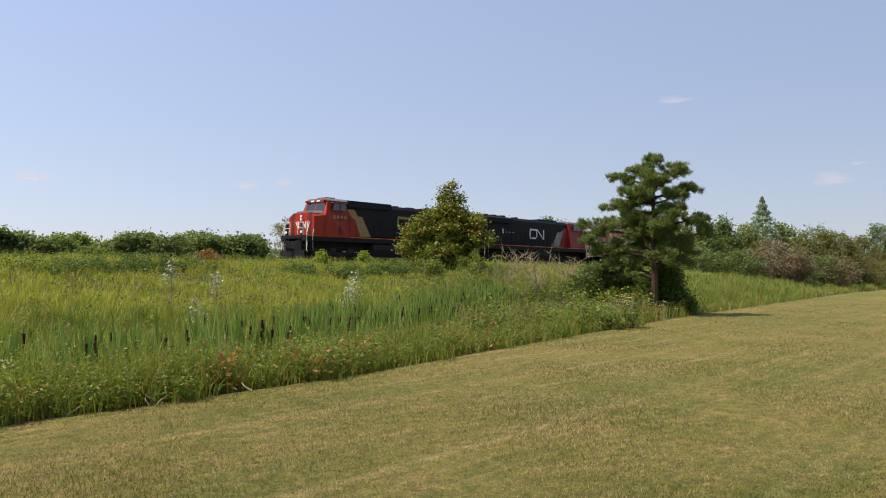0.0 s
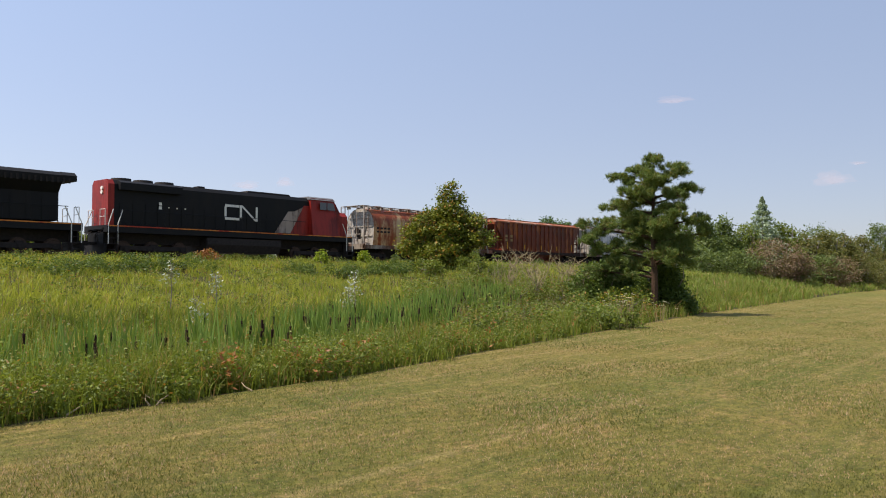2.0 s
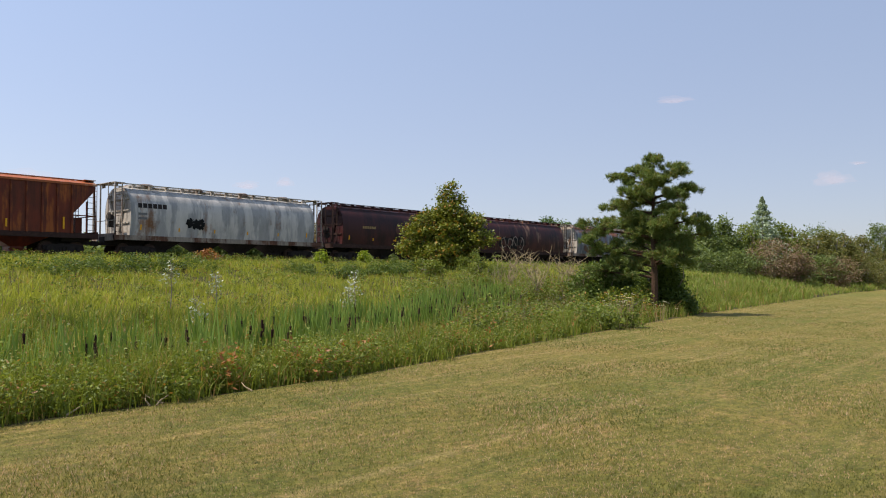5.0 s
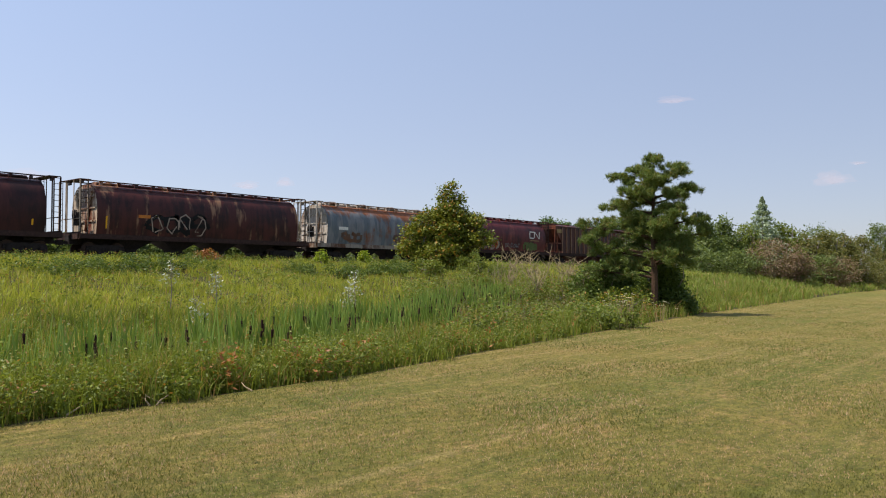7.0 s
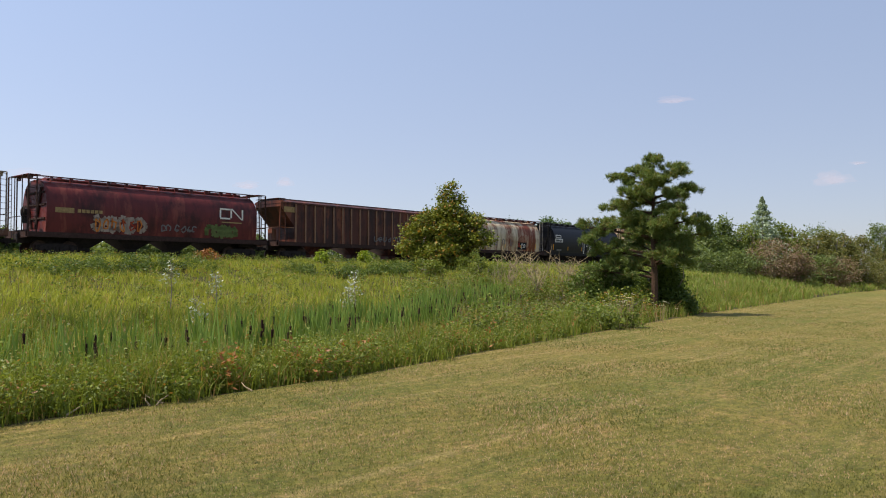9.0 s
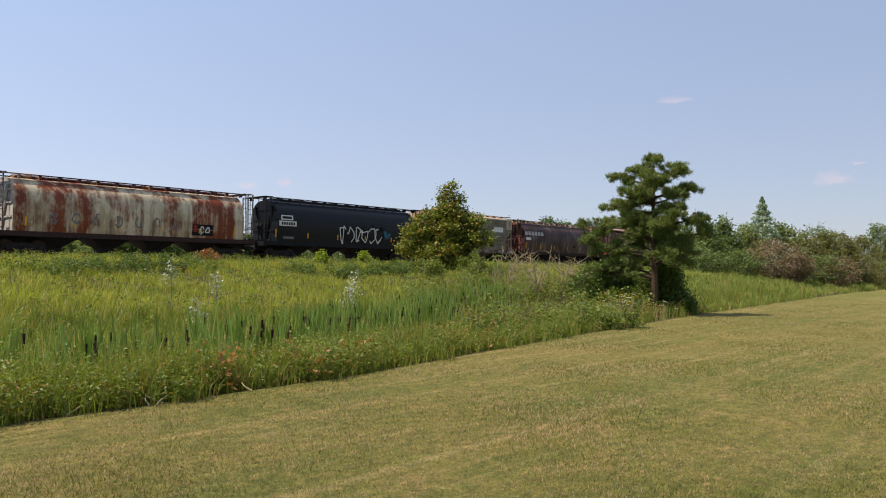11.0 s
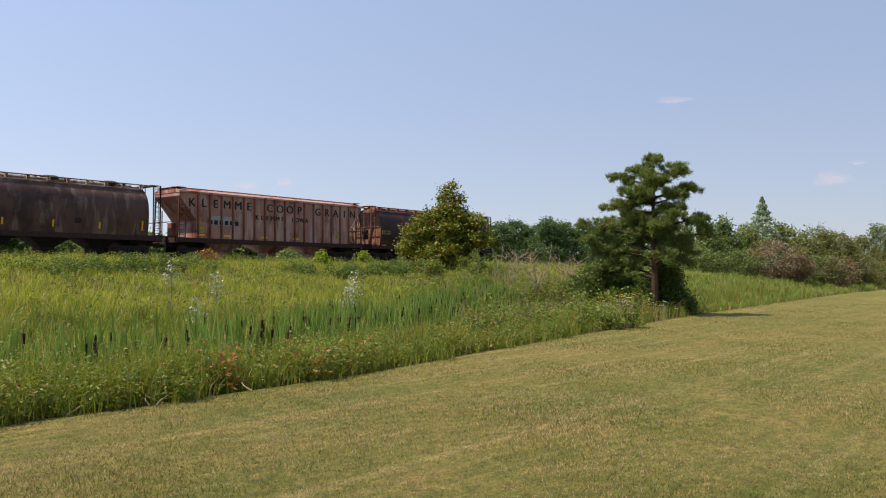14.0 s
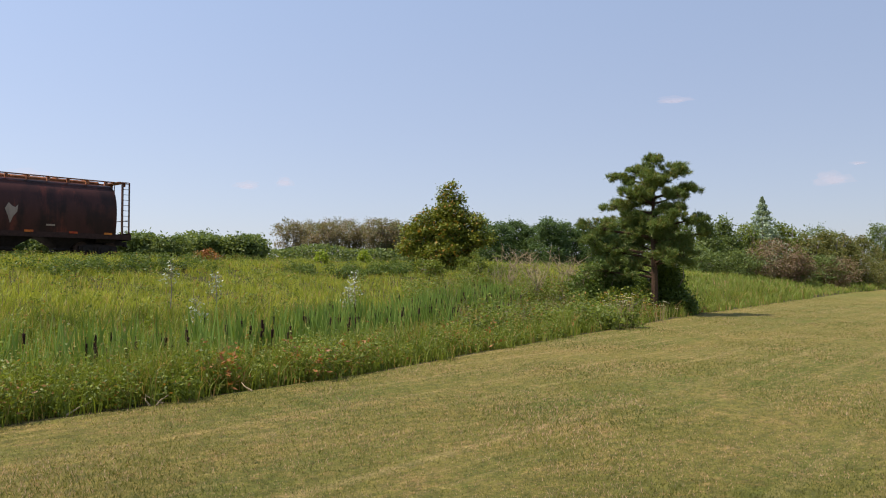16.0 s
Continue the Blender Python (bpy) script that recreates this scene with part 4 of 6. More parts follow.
def second_loco(L):
    half = L / 2
    car = thing("locomotive", "black diesel locomotive running hood first, red ends", "locomotive", "locomotives")
    loco_frame(car, half, 1)
    bm = bmesh.new()
    prism(bm, [(-1.02, 1.86), (-1.02, 4.45), (-0.8, 4.72), (0.8, 4.72), (1.02, 4.45), (1.02, 1.86)], -9.55, 6.0, "x")
    part("hood", bm, M_BLACK, car)
    bm = bmesh.new()
    prism(bm, [(-1.03, 1.86), (-1.03, 4.45), (-0.81, 4.73), (0.81, 4.73), (1.03, 4.45), (1.03, 1.86)], -9.95, -9.55, "x")
    rounded(bm, 0.05, 2)
    part("hood_end", bm, M_DULLRED, car, "red painted hood end")
    bm = bmesh.new()
    prism(bm, [(-1.32, 4.1), (-1.32, 4.55), (-1.0, 4.7), (1.0, 4.7), (1.32, 4.55), (1.32, 4.1)], -9.3, -5.0, "x")
    part("radiator_box", bm, M_BLACK, car)
    for x in (-8.6, -7.1, -5.6):
        bm = bmesh.new()
        rod(bm, (x, 0, 4.68), (x, 0, 4.92), 0.66, 0.6, n=20)
        part("roof_fan", bm, M_UNDER, car)
    bm = bmesh.new()
    prism(bm, [(0.6, 4.7), (0.7, 4.88), (4.4, 4.88), (4.6, 4.7)], -0.6, 0.6)
    part("roof_blister", bm, M_UNDER, car)
    bm = bmesh.new()
    box(bm, -3.2, -2.7, -0.3, 0.3, 4.7, 4.9)
    part("exhaust_stack", bm, M_UNDER, car)
    bm = bmesh.new()
    prism(bm, [(6.0, 1.86), (6.0, 4.72), (8.35, 4.72), (8.75, 3.75), (8.75, 1.86)], -1.5, 1.5)
    for v in bm.verts:
        if v.co.z > 4.6:
            v.co.y *= 0.8
    rounded(bm, 0.05, 2)
    part("cab", bm, M_DULLRED, car, "dull red cab")
    bm = bmesh.new()
    prism(bm, [(-1.3, 4.6), (-1.0, 4.84), (1.0, 4.84), (1.3, 4.6)], 5.95, 8.45, "x")
    part("cab_roof", bm, M_GREYROOF, car)
    bm = bmesh.new()
    prism(bm, [(-1.2, 1.86), (-1.2, 3.45), (-0.9, 3.78), (0.9, 3.78), (1.2, 3.45), (1.2, 1.86)], 8.7, 9.85, "x")
    rounded(bm, 0.06, 2)
    part("nose", bm, M_DULLRED, car)
    cab_window(car, [(6.75, 3.85), (6.75, 4.42), (7.4, 4.42), (7.4, 3.85)], -1.46)
    cab_window(car, [(7.5, 3.85), (7.5, 4.42), (8.1, 4.42), (8.32, 3.85)], -1.46)
    bm = bmesh.new()
    for y0, y1 in ((-1.1, -0.1), (0.1, 1.1)):
        vs = [bm.verts.new((8.74 - (z - 3.78) * 0.41 + 0.03, y, z)) for y, z in ((y0, 3.85), (y1, 3.85), (y1 * 0.9, 4.4), (y0 * 0.9, 4.4))]
        bm.faces.new(vs)
    part("windshield", bm, M_GLASS, car)
    bm = bmesh.new()
    for z in (3.95, 4.2):
        rod(bm, (-10.02, -0.3, z), (-9.9, -0.3, z), 0.12, n=12)
    part("headlight", bm, M_LAMP, car)
    for s in (-1, 1):
        y0, y1 = (-1.045, -1.035) if s < 0 else (1.035, 1.045)
        bm = bmesh.new()
        prism(bm, [(5.99, 1.9), (5.99, 4.1), (5.5, 4.1), (4.2, 1.9)], y0, y1)
        part("red_field", bm, M_DULLRED, car)
        bm = bmesh.new()
        prism(bm, [(2.75, 1.92), (4.2, 1.92), (5.4, 3.95), (4.6, 3.6), (4.0, 3.55)], y0 - 0.005, y1 + 0.005)
        part("cream_slash", bm, M_FADED, car, "dirty white painted slash")
    for x in np.arange(-9.2, 2.5, 0.86):
        bm = bmesh.new()
        box(bm, x, x + 0.72, -1.045, -1.02, 2.0, 3.3)
        rounded(bm, 0.008, 1)
        part("hood_door", bm, M_BLACK, car)
    monogram(car, -1.6, 2.65, 2.8, 1.08, 0.17, M_WHITE, -1.05)
    marks(car, "stencil_mark", M_WHITE, [(-6.55, -6.35, 3.3, 3.5), (-6.55, -6.35, 3.05, 3.25), (-5.9, -5.8, 3.15, 3.23), (-5.3, -5.2, 3.14, 3.22), (-4.7, -4.6, 3.14, 3.22)], -1.05)
    return car


RUST, DARKRUST = rgb("8a4320"), rgb("5a2a18")
M_UNDERBROWN = plain("brown_grimy_steel", rgb("3b2a24"), 0.8, 0, 0.4)
M_UNDERGREY = weathered("grey_grimy_steel", rgb("8d8578"), rgb("5a3a28"), 0.5, 31)
VEHICLES = []


def build_train():
    mid = [(a + b) / 2 for a, b in zip(COUPLINGS, COUPLINGS[1:])]
    lens = [b - a for a, b in zip(COUPLINGS, COUPLINGS[1:])]
    cars = [lead_loco(lens[0]), second_loco(lens[1])]
    # cream wagon run over with rust
    cream = weathered("cream_paint_with_rust_runs", rgb("b69a70"), rgb("8a4220"), 0.52, 11, (1.1, 1.1, 0.06), second=rgb("9a7448"), second_amount=0.45, top=0.07)
    pale = weathered("pale_grey_end_paint", rgb("aca89e"), rgb("80634c"), 0.3, 12)
    c = barrel_hopper(lens[2], "cream cylindrical grain hopper streaked with orange rust", cream, pale, pale, M_UNDERGREY, seams=(-3.7, 0.0, 3.7), lids=True)
    for k in range(2):
        for j in range(4):
            side_plate(c, "lettering_bar", -7.1 + j * 0.42, -6.8 + j * 0.42, 2.75 - k * 0.3, 2.9 - k * 0.3, M_UNDER)
    scrawl(c, -3.6, -0.2, 1.75, 2.35, barrel_y, [(M_UNDER, 0.8)], 5, n=7)
    scrawl(c, 2.6, 3.6, 1.9, 2.4, barrel_y, [(M_UNDER, 0.8)], 6, n=3)
    cars.append(c)
    # rust-red ribbed wagon
    rr = weathered("rust_red_paint", rgb("6c2e18"), DARKRUST, 0.45, 13, (1.4, 1.4, 0.12), second=rgb("94501f"), second_amount=0.25)
    c = ribbed_hopper(lens[3], "rust-red ribbed grain hopper with sloping ends", rr, rr, weathered("rusty_roof", rgb("a05a34"), rgb("c09a80"), 0.4, 14), M_UNDERBROWN, 17)
    for k in range(2):
        for x in (-6.5, -5.6):
            side_plate(c, "lettering_bar", x, x + 0.4, 2.35 + k * 0.4, 2.6 + k * 0.4, M_CREAM, y_of=flat_y(1.53))
    reflectors(c, lens[3], flat_y(1.601), 5, 2.6, 1.6, 0.7)
    cars.append(c)
    # white wagon
    white = weathered("white_paint_lightly_rusted", rgb("b9b8b2"), rgb("8a6242"), 0.2, 15, (0.7, 0.7, 0.15), second=rgb("989a98"), second_amount=0.5)
    c = barrel_hopper(lens[4], "dirty white cylindrical hopper with light rust", white, pale, pale, M_UNDERGREY, lids=True)
    for j in range(6):
        side_plate(c, "lettering_bar", -6.9 + j * 0.34, -6.63 + j * 0.34, 3.15, 3.45, M_UNDER)
    for j in range(2):
        side_plate(c, "lettering_bar", -6.9, -6.3, 2.7 - j * 0.28, 2.84 - j * 0.28, M_GREYROOF)
    scrawl(c, -3.4, -2.3, 2.0, 2.6, barrel_y, [(M_BLACK, 1.3)], 7, n=3)
    reflectors(c, lens[4], barrel_y, 6, 2.2, 1.75, 0.35)
    cars.append(c)
    # dark brown wagon
    brown = weathered("dark_brown_paint", rgb("3a1917"), rgb("291211"), 0.5, 16, (0.6, 0.6, 0.2), second=rgb("46201c"), second_amount=0.2)
    c = barrel_hopper(lens[5], "dark brown cylindrical grain hopper", brown, brown, brown, M_UNDERBROWN)
    for j in range(6):
        side_plate(c, "lettering_bar", -5.3 + j * 0.26, -5.1 + j * 0.26, 2.72, 2.92, M_CREAM)
    bm = bmesh.new()
    rod(bm, (-0.9, -barrel_y(2.8) - 0.012, 2.8), (-0.9, -barrel_y(2.8) + 0.03, 2.8), 0.5, n=24)
    part("faded_disc", bm, weathered("faded_paint", rgb("5c3a30"), rgb("4a241c"), 0.4, 17), c)
    reflectors(c, lens[5], barrel_y, 6, 2.2, 1.75, 0.35)
    cars.append(c)
    # brown wagon with pale runs and graffiti
    brown2 = weathered("brown_paint_with_pale_runs", rgb("461f1a"), rgb("2e1512"), 0.42, 18, (0.8, 0.8, 0.14), second=rgb("86644c"), second_amount=0.22)
    grey_end = weathered("tan_end_paint", rgb("a89a86"), rgb("6a3a24"), 0.4, 19)
    c = barrel_hopper(lens[6], "brown cylindrical hopper with pale runs and graffiti", brown2, grey_end, brown2, M_UNDERBROWN)
    scrawl(c, -4.2, -0.1, 1.5, 2.9, barrel_y, [(M_BLACK, 1.4), (M_FADED, 0.9)], 8, n=4)
    side_plate(c, "lettering_bar", -5.0, -4.2, 2.5, 2.7, M_STRIPE)
    side_plate(c, "reflector", -7.1, -7.0, 1.75, 2.5, M_YELLOWMARK)
    cars.append(c)
    # blue-grey wagon, rusty top
    grey = weathered("blue_grey_paint", rgb("76797a"), rgb("86512f"), 0.22, 20, (0.8, 0.8, 0.2), second=rgb("5f686c"), second_amount=0.5, top=0.16)
    c = barrel_hopper(lens[7], "blue-grey cylindrical hopper rusting along the top", grey, pale, pale, M_UNDERGREY, lids=True)
    side_plate(c, "lettering_bar", -5.6, -4.6, 2.5, 2.75, M_WHITE)
    # brown rust blotches, drawn with the same strokes as the graffiti
    scrawl(c, -5.0, -3.2, 1.6, 2.3, barrel_y, [(M_STAIN, 1.8)], 9, n=3)
    scrawl(c, 1.0, 3.6, 1.6, 2.3, barrel_y, [(M_STAIN, 1.8)], 10, n=4)
    cars.append(c)
    # red wagon with the railway's mark
    red = weathered("faded_red_paint", rgb("5e2422"), rgb("421b19"), 0.4, 21, (0.6, 0.6, 0.25), second=rgb("74382f"), second_amount=0.25)
    c = barrel_hopper(lens[8], "faded red cylindrical grain hopper with painted emblem", red, red, red, M_UNDERBROWN, seams=(-0.4,))
    monogram_y = -barrel_y(3.0) - 0.03
    monogram(c, 4.2, 2.75, 1.9, 0.75, 0.11, M_WHITE, monogram_y)
    side_plate(c, "lettering_bar", 4.4, 6.0, 2.5, 2.58, M_CREAM)
    side_plate(c, "lettering_bar", -6.8, -5.7, 2.55, 2.85, M_CREAM)
    for j in range(6):
        side_plate(c, "lettering_bar", -5.5 + j * 0.26, -5.3 + j * 0.26, 2.6, 2.8, M_CREAM)
    scrawl(c, -4.6, -1.3, 1.5, 2.5, barrel_y, [(M_FADED, 1.5), (M_STRIPE, 0.6)], 11, n=6)
    scrawl(c, -0.2, 2.6, 1.7, 2.2, barrel_y, [(M_GREYROOF, 0.8)], 12, n=6)
    scrawl(c, 3.2, 5.6, 1.5, 2.3, barrel_y, [(M_GREENPAINT, 1.5)], 13, n=5)
    cars.append(c)
    # brown ribbed wagon
    br = weathered("brown_ribbed_paint", rgb("4d261b"), rgb("331a14"), 0.45, 22, (1.3, 1.3, 0.14), second=rgb("6a3a26"), second_amount=0.35)
    # posts lighter than the panels: worn paint with their sunlit edges tinted in
    brr = weathered("sunlit_worn_rib_paint", rgb("6a3c28"), rgb("8d6c52"), 0.4, 23)
    c = ribbed_hopper(lens[9], "brown ribbed grain hopper with worn posts tinted as if sunlit", br, brr, br, M_UNDERBROWN, 16)
    side_plate(c, "paint_patch", -8.2, -7.2, 3.6, 4.0, M_CREAM, y_of=flat_y(1.53))
    scrawl(c, 1.0, 5.5, 1.6, 2.2, flat_y(1.604), [(M_GREYROOF, 0.7)], 14, n=8)
    cars.append(c)
    # cream wagon with rust bands
    band = weathered("cream_paint_rust_bands", rgb("c4b698"), rgb("7c3c1e"), 0.48, 24, (0.9, 0.9, 0.04), second=rgb("a89878"), second_amount=0.4)
    c = barrel_hopper(lens[10], "cream cylindrical hopper with vertical rust bands", band, pale, brown2, M_UNDERBROWN)
    side_plate(c, "painted_panel", 3.6, 5.2, 1.56, 2.3, M_BLACK)
    side_plate(c, "painted_panel", 3.7, 3.95, 1.8, 2.25, M_DULLRED, lift=0.016)
    scrawl(c, 4.2, 5.0, 1.65, 2.2, barrel_y, [(M_WHITE, 0.8)], 15, n=2)
    scrawl(c, -6.0, 3.0, 1.8, 2.6, barrel_y, [(M_GREYROOF, 0.35)], 16, n=7)
    reflectors(c, lens[10], barrel_y, 6, 2.2, 1.7, 0.5)
    cars.append(c)
    # black wagon
    blk = weathered("blue_black_paint", rgb("0b0c11"), rgb("121216"), 0.4, 25, (0.5, 0.5, 0.3), roughness=0.45)
    c = barrel_hopper(lens[11], "blue-black cylindrical hopper with white graffiti", blk, blk, blk, M_BLACK)
    side_plate(c, "painted_panel", -7.1, -6.0, 3.0, 3.35, M_WHITE)
    side_plate(c, "painted_panel", -7.3, -5.7, 2.55, 2.92, M_WHITE)
    for j in range(6):
        side_plate(c, "lettering_bar", -7.1 + j * 0.22, -6.94 + j * 0.22, 2.62, 2.84, M_UNDER, lift=0.018)
    side_plate(c, "lettering_bar", -7.0, -6.1, 3.08, 3.27, M_UNDER, lift=0.018)
    scrawl(c, -1.3, 3.4, 1.4, 3.0, barrel_y, [(M_BLACK, 1.3), (M_WHITE, 1.0)], 17, n=6)
    scrawl(c, 3.5, 4.2, 2.0, 2.5, barrel_y, [(M_BLUEPAINT, 1.5)], 18, n=2)
    side_plate(c, "scuffed_patch", -6.9, -5.9, 1.6, 1.78, M_GREYROOF)
    reflectors(c, lens[11], barrel_y, 6, 1.35, 1.7, 0.6)
    cars.append(c)
    # grey-olive short wagon
    olive = weathered("grey_olive_paint", rgb("77705c"), rgb("5a4c38"), 0.35, 26, (0.4, 0.4, 0.5), second=rgb("86806c"), second_amount=0.3)
    # sun on the ends is put into this tan, paler than the shaded sides
    tan = weathered("sunlit_tan_paint", rgb("b09f86"), rgb("80604a"), 0.3, 27)
    c = smooth_hopper(lens[12], "grey-olive smooth-sided hopper, ends tinted a sunlit pale tan", olive, tan, M_UNDERGREY)
    side_plate(c, "painted_panel", 3.4, 4.9, 3.2, 3.7, M_WHITE, y_of=flat_y(1.5))
    side_plate(c, "painted_panel", 3.4, 4.6, 2.75, 3.0, M_GREYROOF, y_of=flat_y(1.5))
    side_plate(c, "lettering_bar", -0.6, 0.2, 2.85, 3.1, M_YELLOWMARK, y_of=flat_y(1.5))
    for j in range(5):
        side_plate(c, "lettering_bar", -4.6 + j * 0.42, -4.35 + j * 0.42, 2.85, 3.05, M_GREYROOF, y_of=flat_y(1.5))
    side_plate(c, "lettering_bar", 2.9, 3.3, 1.7, 1.9, M_UNDER, y_of=flat_y(1.5))
    cars.append(c)
    # brown wagon with faded lettering
    proc = weathered("grey_brown_paint", rgb("513a2f"), rgb("3a2620"), 0.35, 28, (0.5, 0.5, 0.25), second=rgb("6c5a4c"), second_amount=0.35)
    c = barrel_hopper(lens[13], "grey-brown cylindrical hopper with faded lettering", proc, brown2, grey_end, M_UNDERBROWN, seams=(0.2,), lids=True)
    for j in range(6):
        side_plate(c, "lettering_bar", -7.0 + j * 0.6, -6.55 + j * 0.6, 3.12, 3.5, M_LETTER)
    side_plate(c, "painted_panel", -6.9, -6.0, 2.6, 2.88, M_WHITE)
    side_plate(c, "lettering_bar", 2.6, 3.0, 2.0, 2.3, M_UNDER)
    reflectors(c, lens[13], barrel_y, 6, 1.9, 1.72, 0.6)
    cars.append(c)
    # pink ribbed wagon with the co-operative's sign
    pink = weathered("faded_pink_paint", rgb("98705f"), rgb("744034"), 0.33, 29, (0.8, 0.8, 0.14), second=rgb("a5857a"), second_amount=0.4)
    pinkrib = weathered("rusty_rib_paint", rgb("7c4636"), rgb("5c2c20"), 0.4, 30)
    c = ribbed_hopper(lens[14], "faded pink ribbed hopper with a grain co-op's name", pink, pinkrib, weathered("pink_roof", rgb("b08878"), RUST, 0.4, 32), M_UNDERBROWN, 16, top=4.5)
    first = -(lens[14] / 2 - 2.0) + 0.09
    panel = -2 * first / 15
    for words, k in (("KLEMME", -1), ("COOP", 6), ("GRAIN", 11)):
        for j, letter in enumerate(words):
            side_text(c, letter, first + (k + j + 0.5) * panel, 3.5, 0.8, M_UNDER, -1.524)
    for j, letter in enumerate("KLEMME IOWA"):
        if letter != " ":
            side_text(c, letter, first + (5.27 + j * 0.5) * panel, 2.88, 0.46, M_UNDER, -1.524)
    side_plate(c, "paint_patch", -5.9, -4.0, 2.3, 2.95, M_PATCH, y_of=flat_y(1.522))
    for j in range(6):
        side_plate(c, "lettering_bar", -6.0 + j * 0.42, -5.72 + j * 0.42, 2.35, 2.65, M_UNDER, y_of=flat_y(1.53))
    side_plate(c, "data_panel", -6.9, -6.3, 1.75, 2.5, M_CREAM, y_of=flat_y(1.522))
    side_plate(c, "data_panel", 5.5, 6.1, 1.75, 2.4, M_CREAM, y_of=flat_y(1.522))
    for x in (-6.9, -4.8, -1.7, 1.2):
        side_plate(c, "reflector", x, x + 0.6, 1.56, 1.68, M_YELLOWMARK, y_of=flat_y(1.522))
    cars.append(c)
    # last wagon
    last = weathered("dark_maroon_paint", rgb("40211c"), rgb("2c1613"), 0.45, 33, (0.6, 0.6, 0.25), second=rgb("5a2c22"), second_amount=0.25)
    orange_end = weathered("rusty_tan_end", rgb("8a6450"), rgb("6a3c28"), 0.4, 34)
    c = barrel_hopper(lens[15], "dark maroon cylindrical hopper at the train's end", last, orange_end, weathered("rusty_walkway", rgb("a06a48"), rgb("6a3a26"), 0.4, 35), M_UNDERBROWN, seams=(-0.2,))
    side_plate(c, "painted_panel", -7.2, -6.2, 2.35, 2.65, M_CREAM)
    for j in range(5):
        side_plate(c, "lettering_bar", -7.05 + j * 0.16, -6.94 + j * 0.16, 2.4, 2.6, M_UNDER, lift=0.018)
    for k in range(2):
        side_plate(c, "lettering_bar", -7.3, -5.9, 1.95 + k * 0.22, 2.05 + k * 0.22, M_UNDER)
    bm = bmesh.new()
    pts = [(1.15, 2.95), (0.95, 2.6), (1.1, 2.25), (1.25, 1.8), (1.4, 2.2), (1.6, 2.45), (1.65, 2.85), (1.5, 2.7), (1.35, 2.75)]
    bm.faces.new([bm.verts.new((x, -barrel_y(z) - 0.01, z)) for x, z in pts])
    part("bare_patch", bm, M_FADED, c, "pale bare patch")
    side_plate(c, "bare_patch", 3.2, 3.7, 1.75, 1.85, M_FADED)
    for x in (-7.2, -4.0, -1.8, 2.0, 4.5, 6.6):
        side_plate(c, "reflector", x, x + 0.5, 1.36, 1.48, M_STRIPE, y_of=flat_y(1.575))
    cars.append(c)
    # the locomotives' bodies ride a little higher on their frames
    for c in cars[:2]:
        for piece in c.children:
            if piece.name.split(".")[0] not in ("bogie", "coupler", "snow_plough", "steps", "fuel_tank", "pilot_plate", "centre_sill"):
                piece.location.z += 0.13
            if piece.name.split(".")[0] in ("front_hood", "engine_hood", "radiator_hood", "radiator_overhang"):
                piece.location.z += 0.1
    for c, m in zip(cars, mid):
        VEHICLES.append((c, m))


M_FADED = weathered("faded_white_paint", rgb("9a8c80"), rgb("5f4a40"), 0.3, 41)
M_STAIN = weathered("brown_stain", rgb("5e4a3e"), rgb("7a5036"), 0.5, 43)
M_LETTER = plain("pale_grey_lettering", rgb("b4aca4"), 0.6)
M_PATCH = plain("grey_green_patch", rgb("8a9088"), 0.6)
M_GREENPAINT = plain("green_spray_paint", rgb("5d6a3c"), 0.6)
M_BLUEPAINT = plain("blue_spray_paint", rgb("2f6a7a"), 0.6)
build_train()


# ---------------- grass and weeds ----------------
RNG = np.random.default_rng(11)


def scatter(n, near, far, a0=8.0, a1=74.0, power=1.0):
    """n places round the mown corner, denser close by: distance from near to far, bearing from the track's line in degrees."""
    u = RNG.random(n) ** power
    r = near * (far / near) ** u
    a = np.radians(RNG.uniform(a0, a1, n))
    return np.stack([r * np.cos(a), r * np.sin(a)], 1), r


def wave(p, k, seed=0.0):
    """Soft uneven field from 0 to 1 over the plan."""
    x, y = p[:, 0] * k + seed, p[:, 1] * k - seed
    v = np.sin(x * 1.1 + 1.7 * np.sin(y * 0.8)) + np.sin(y * 1.3 + 1.3 * np.sin(x * 0.7 + 2)) + 0.6 * np.sin(2.3 * x - 1.9 * y)
    return np.clip(0.5 + v / 4.0, 0, 1)


def blades(p, z, h, w, lean, name, material):
    """Bent, tapering blades: three triangles each."""
    n = len(p)
    az = RNG.uniform(0, 2 * np.pi, n)
    la = RNG.uniform(0, 2 * np.pi, n)
    side = np.stack([np.cos(az), np.sin(az), np.zeros(n)], 1) * (w / 2)[:, None]
    ld = np.stack([np.cos(la), np.sin(la), np.zeros(n)], 1) * (h * lean)[:, None]
    base = np.column_stack([p, z - 0.03])
    up = np.zeros((n, 3))
    up[:, 2] = h
    mid = base + up * 0.55 + ld * 0.3
    tip = base + up * (1 - 0.3 * lean[:, None]) + ld
    V = np.stack([base - side, base + side, mid - side * 0.8, mid + side * 0.8, tip], 1).reshape(-1, 3)
    i = (np.arange(n) * 5)[:, None]
    T = np.concatenate([i + [[0, 1, 3]], i + [[0, 3, 2]], i + [[2, 3, 4]]], 0)
    return raw_mesh(name, V, T, material)


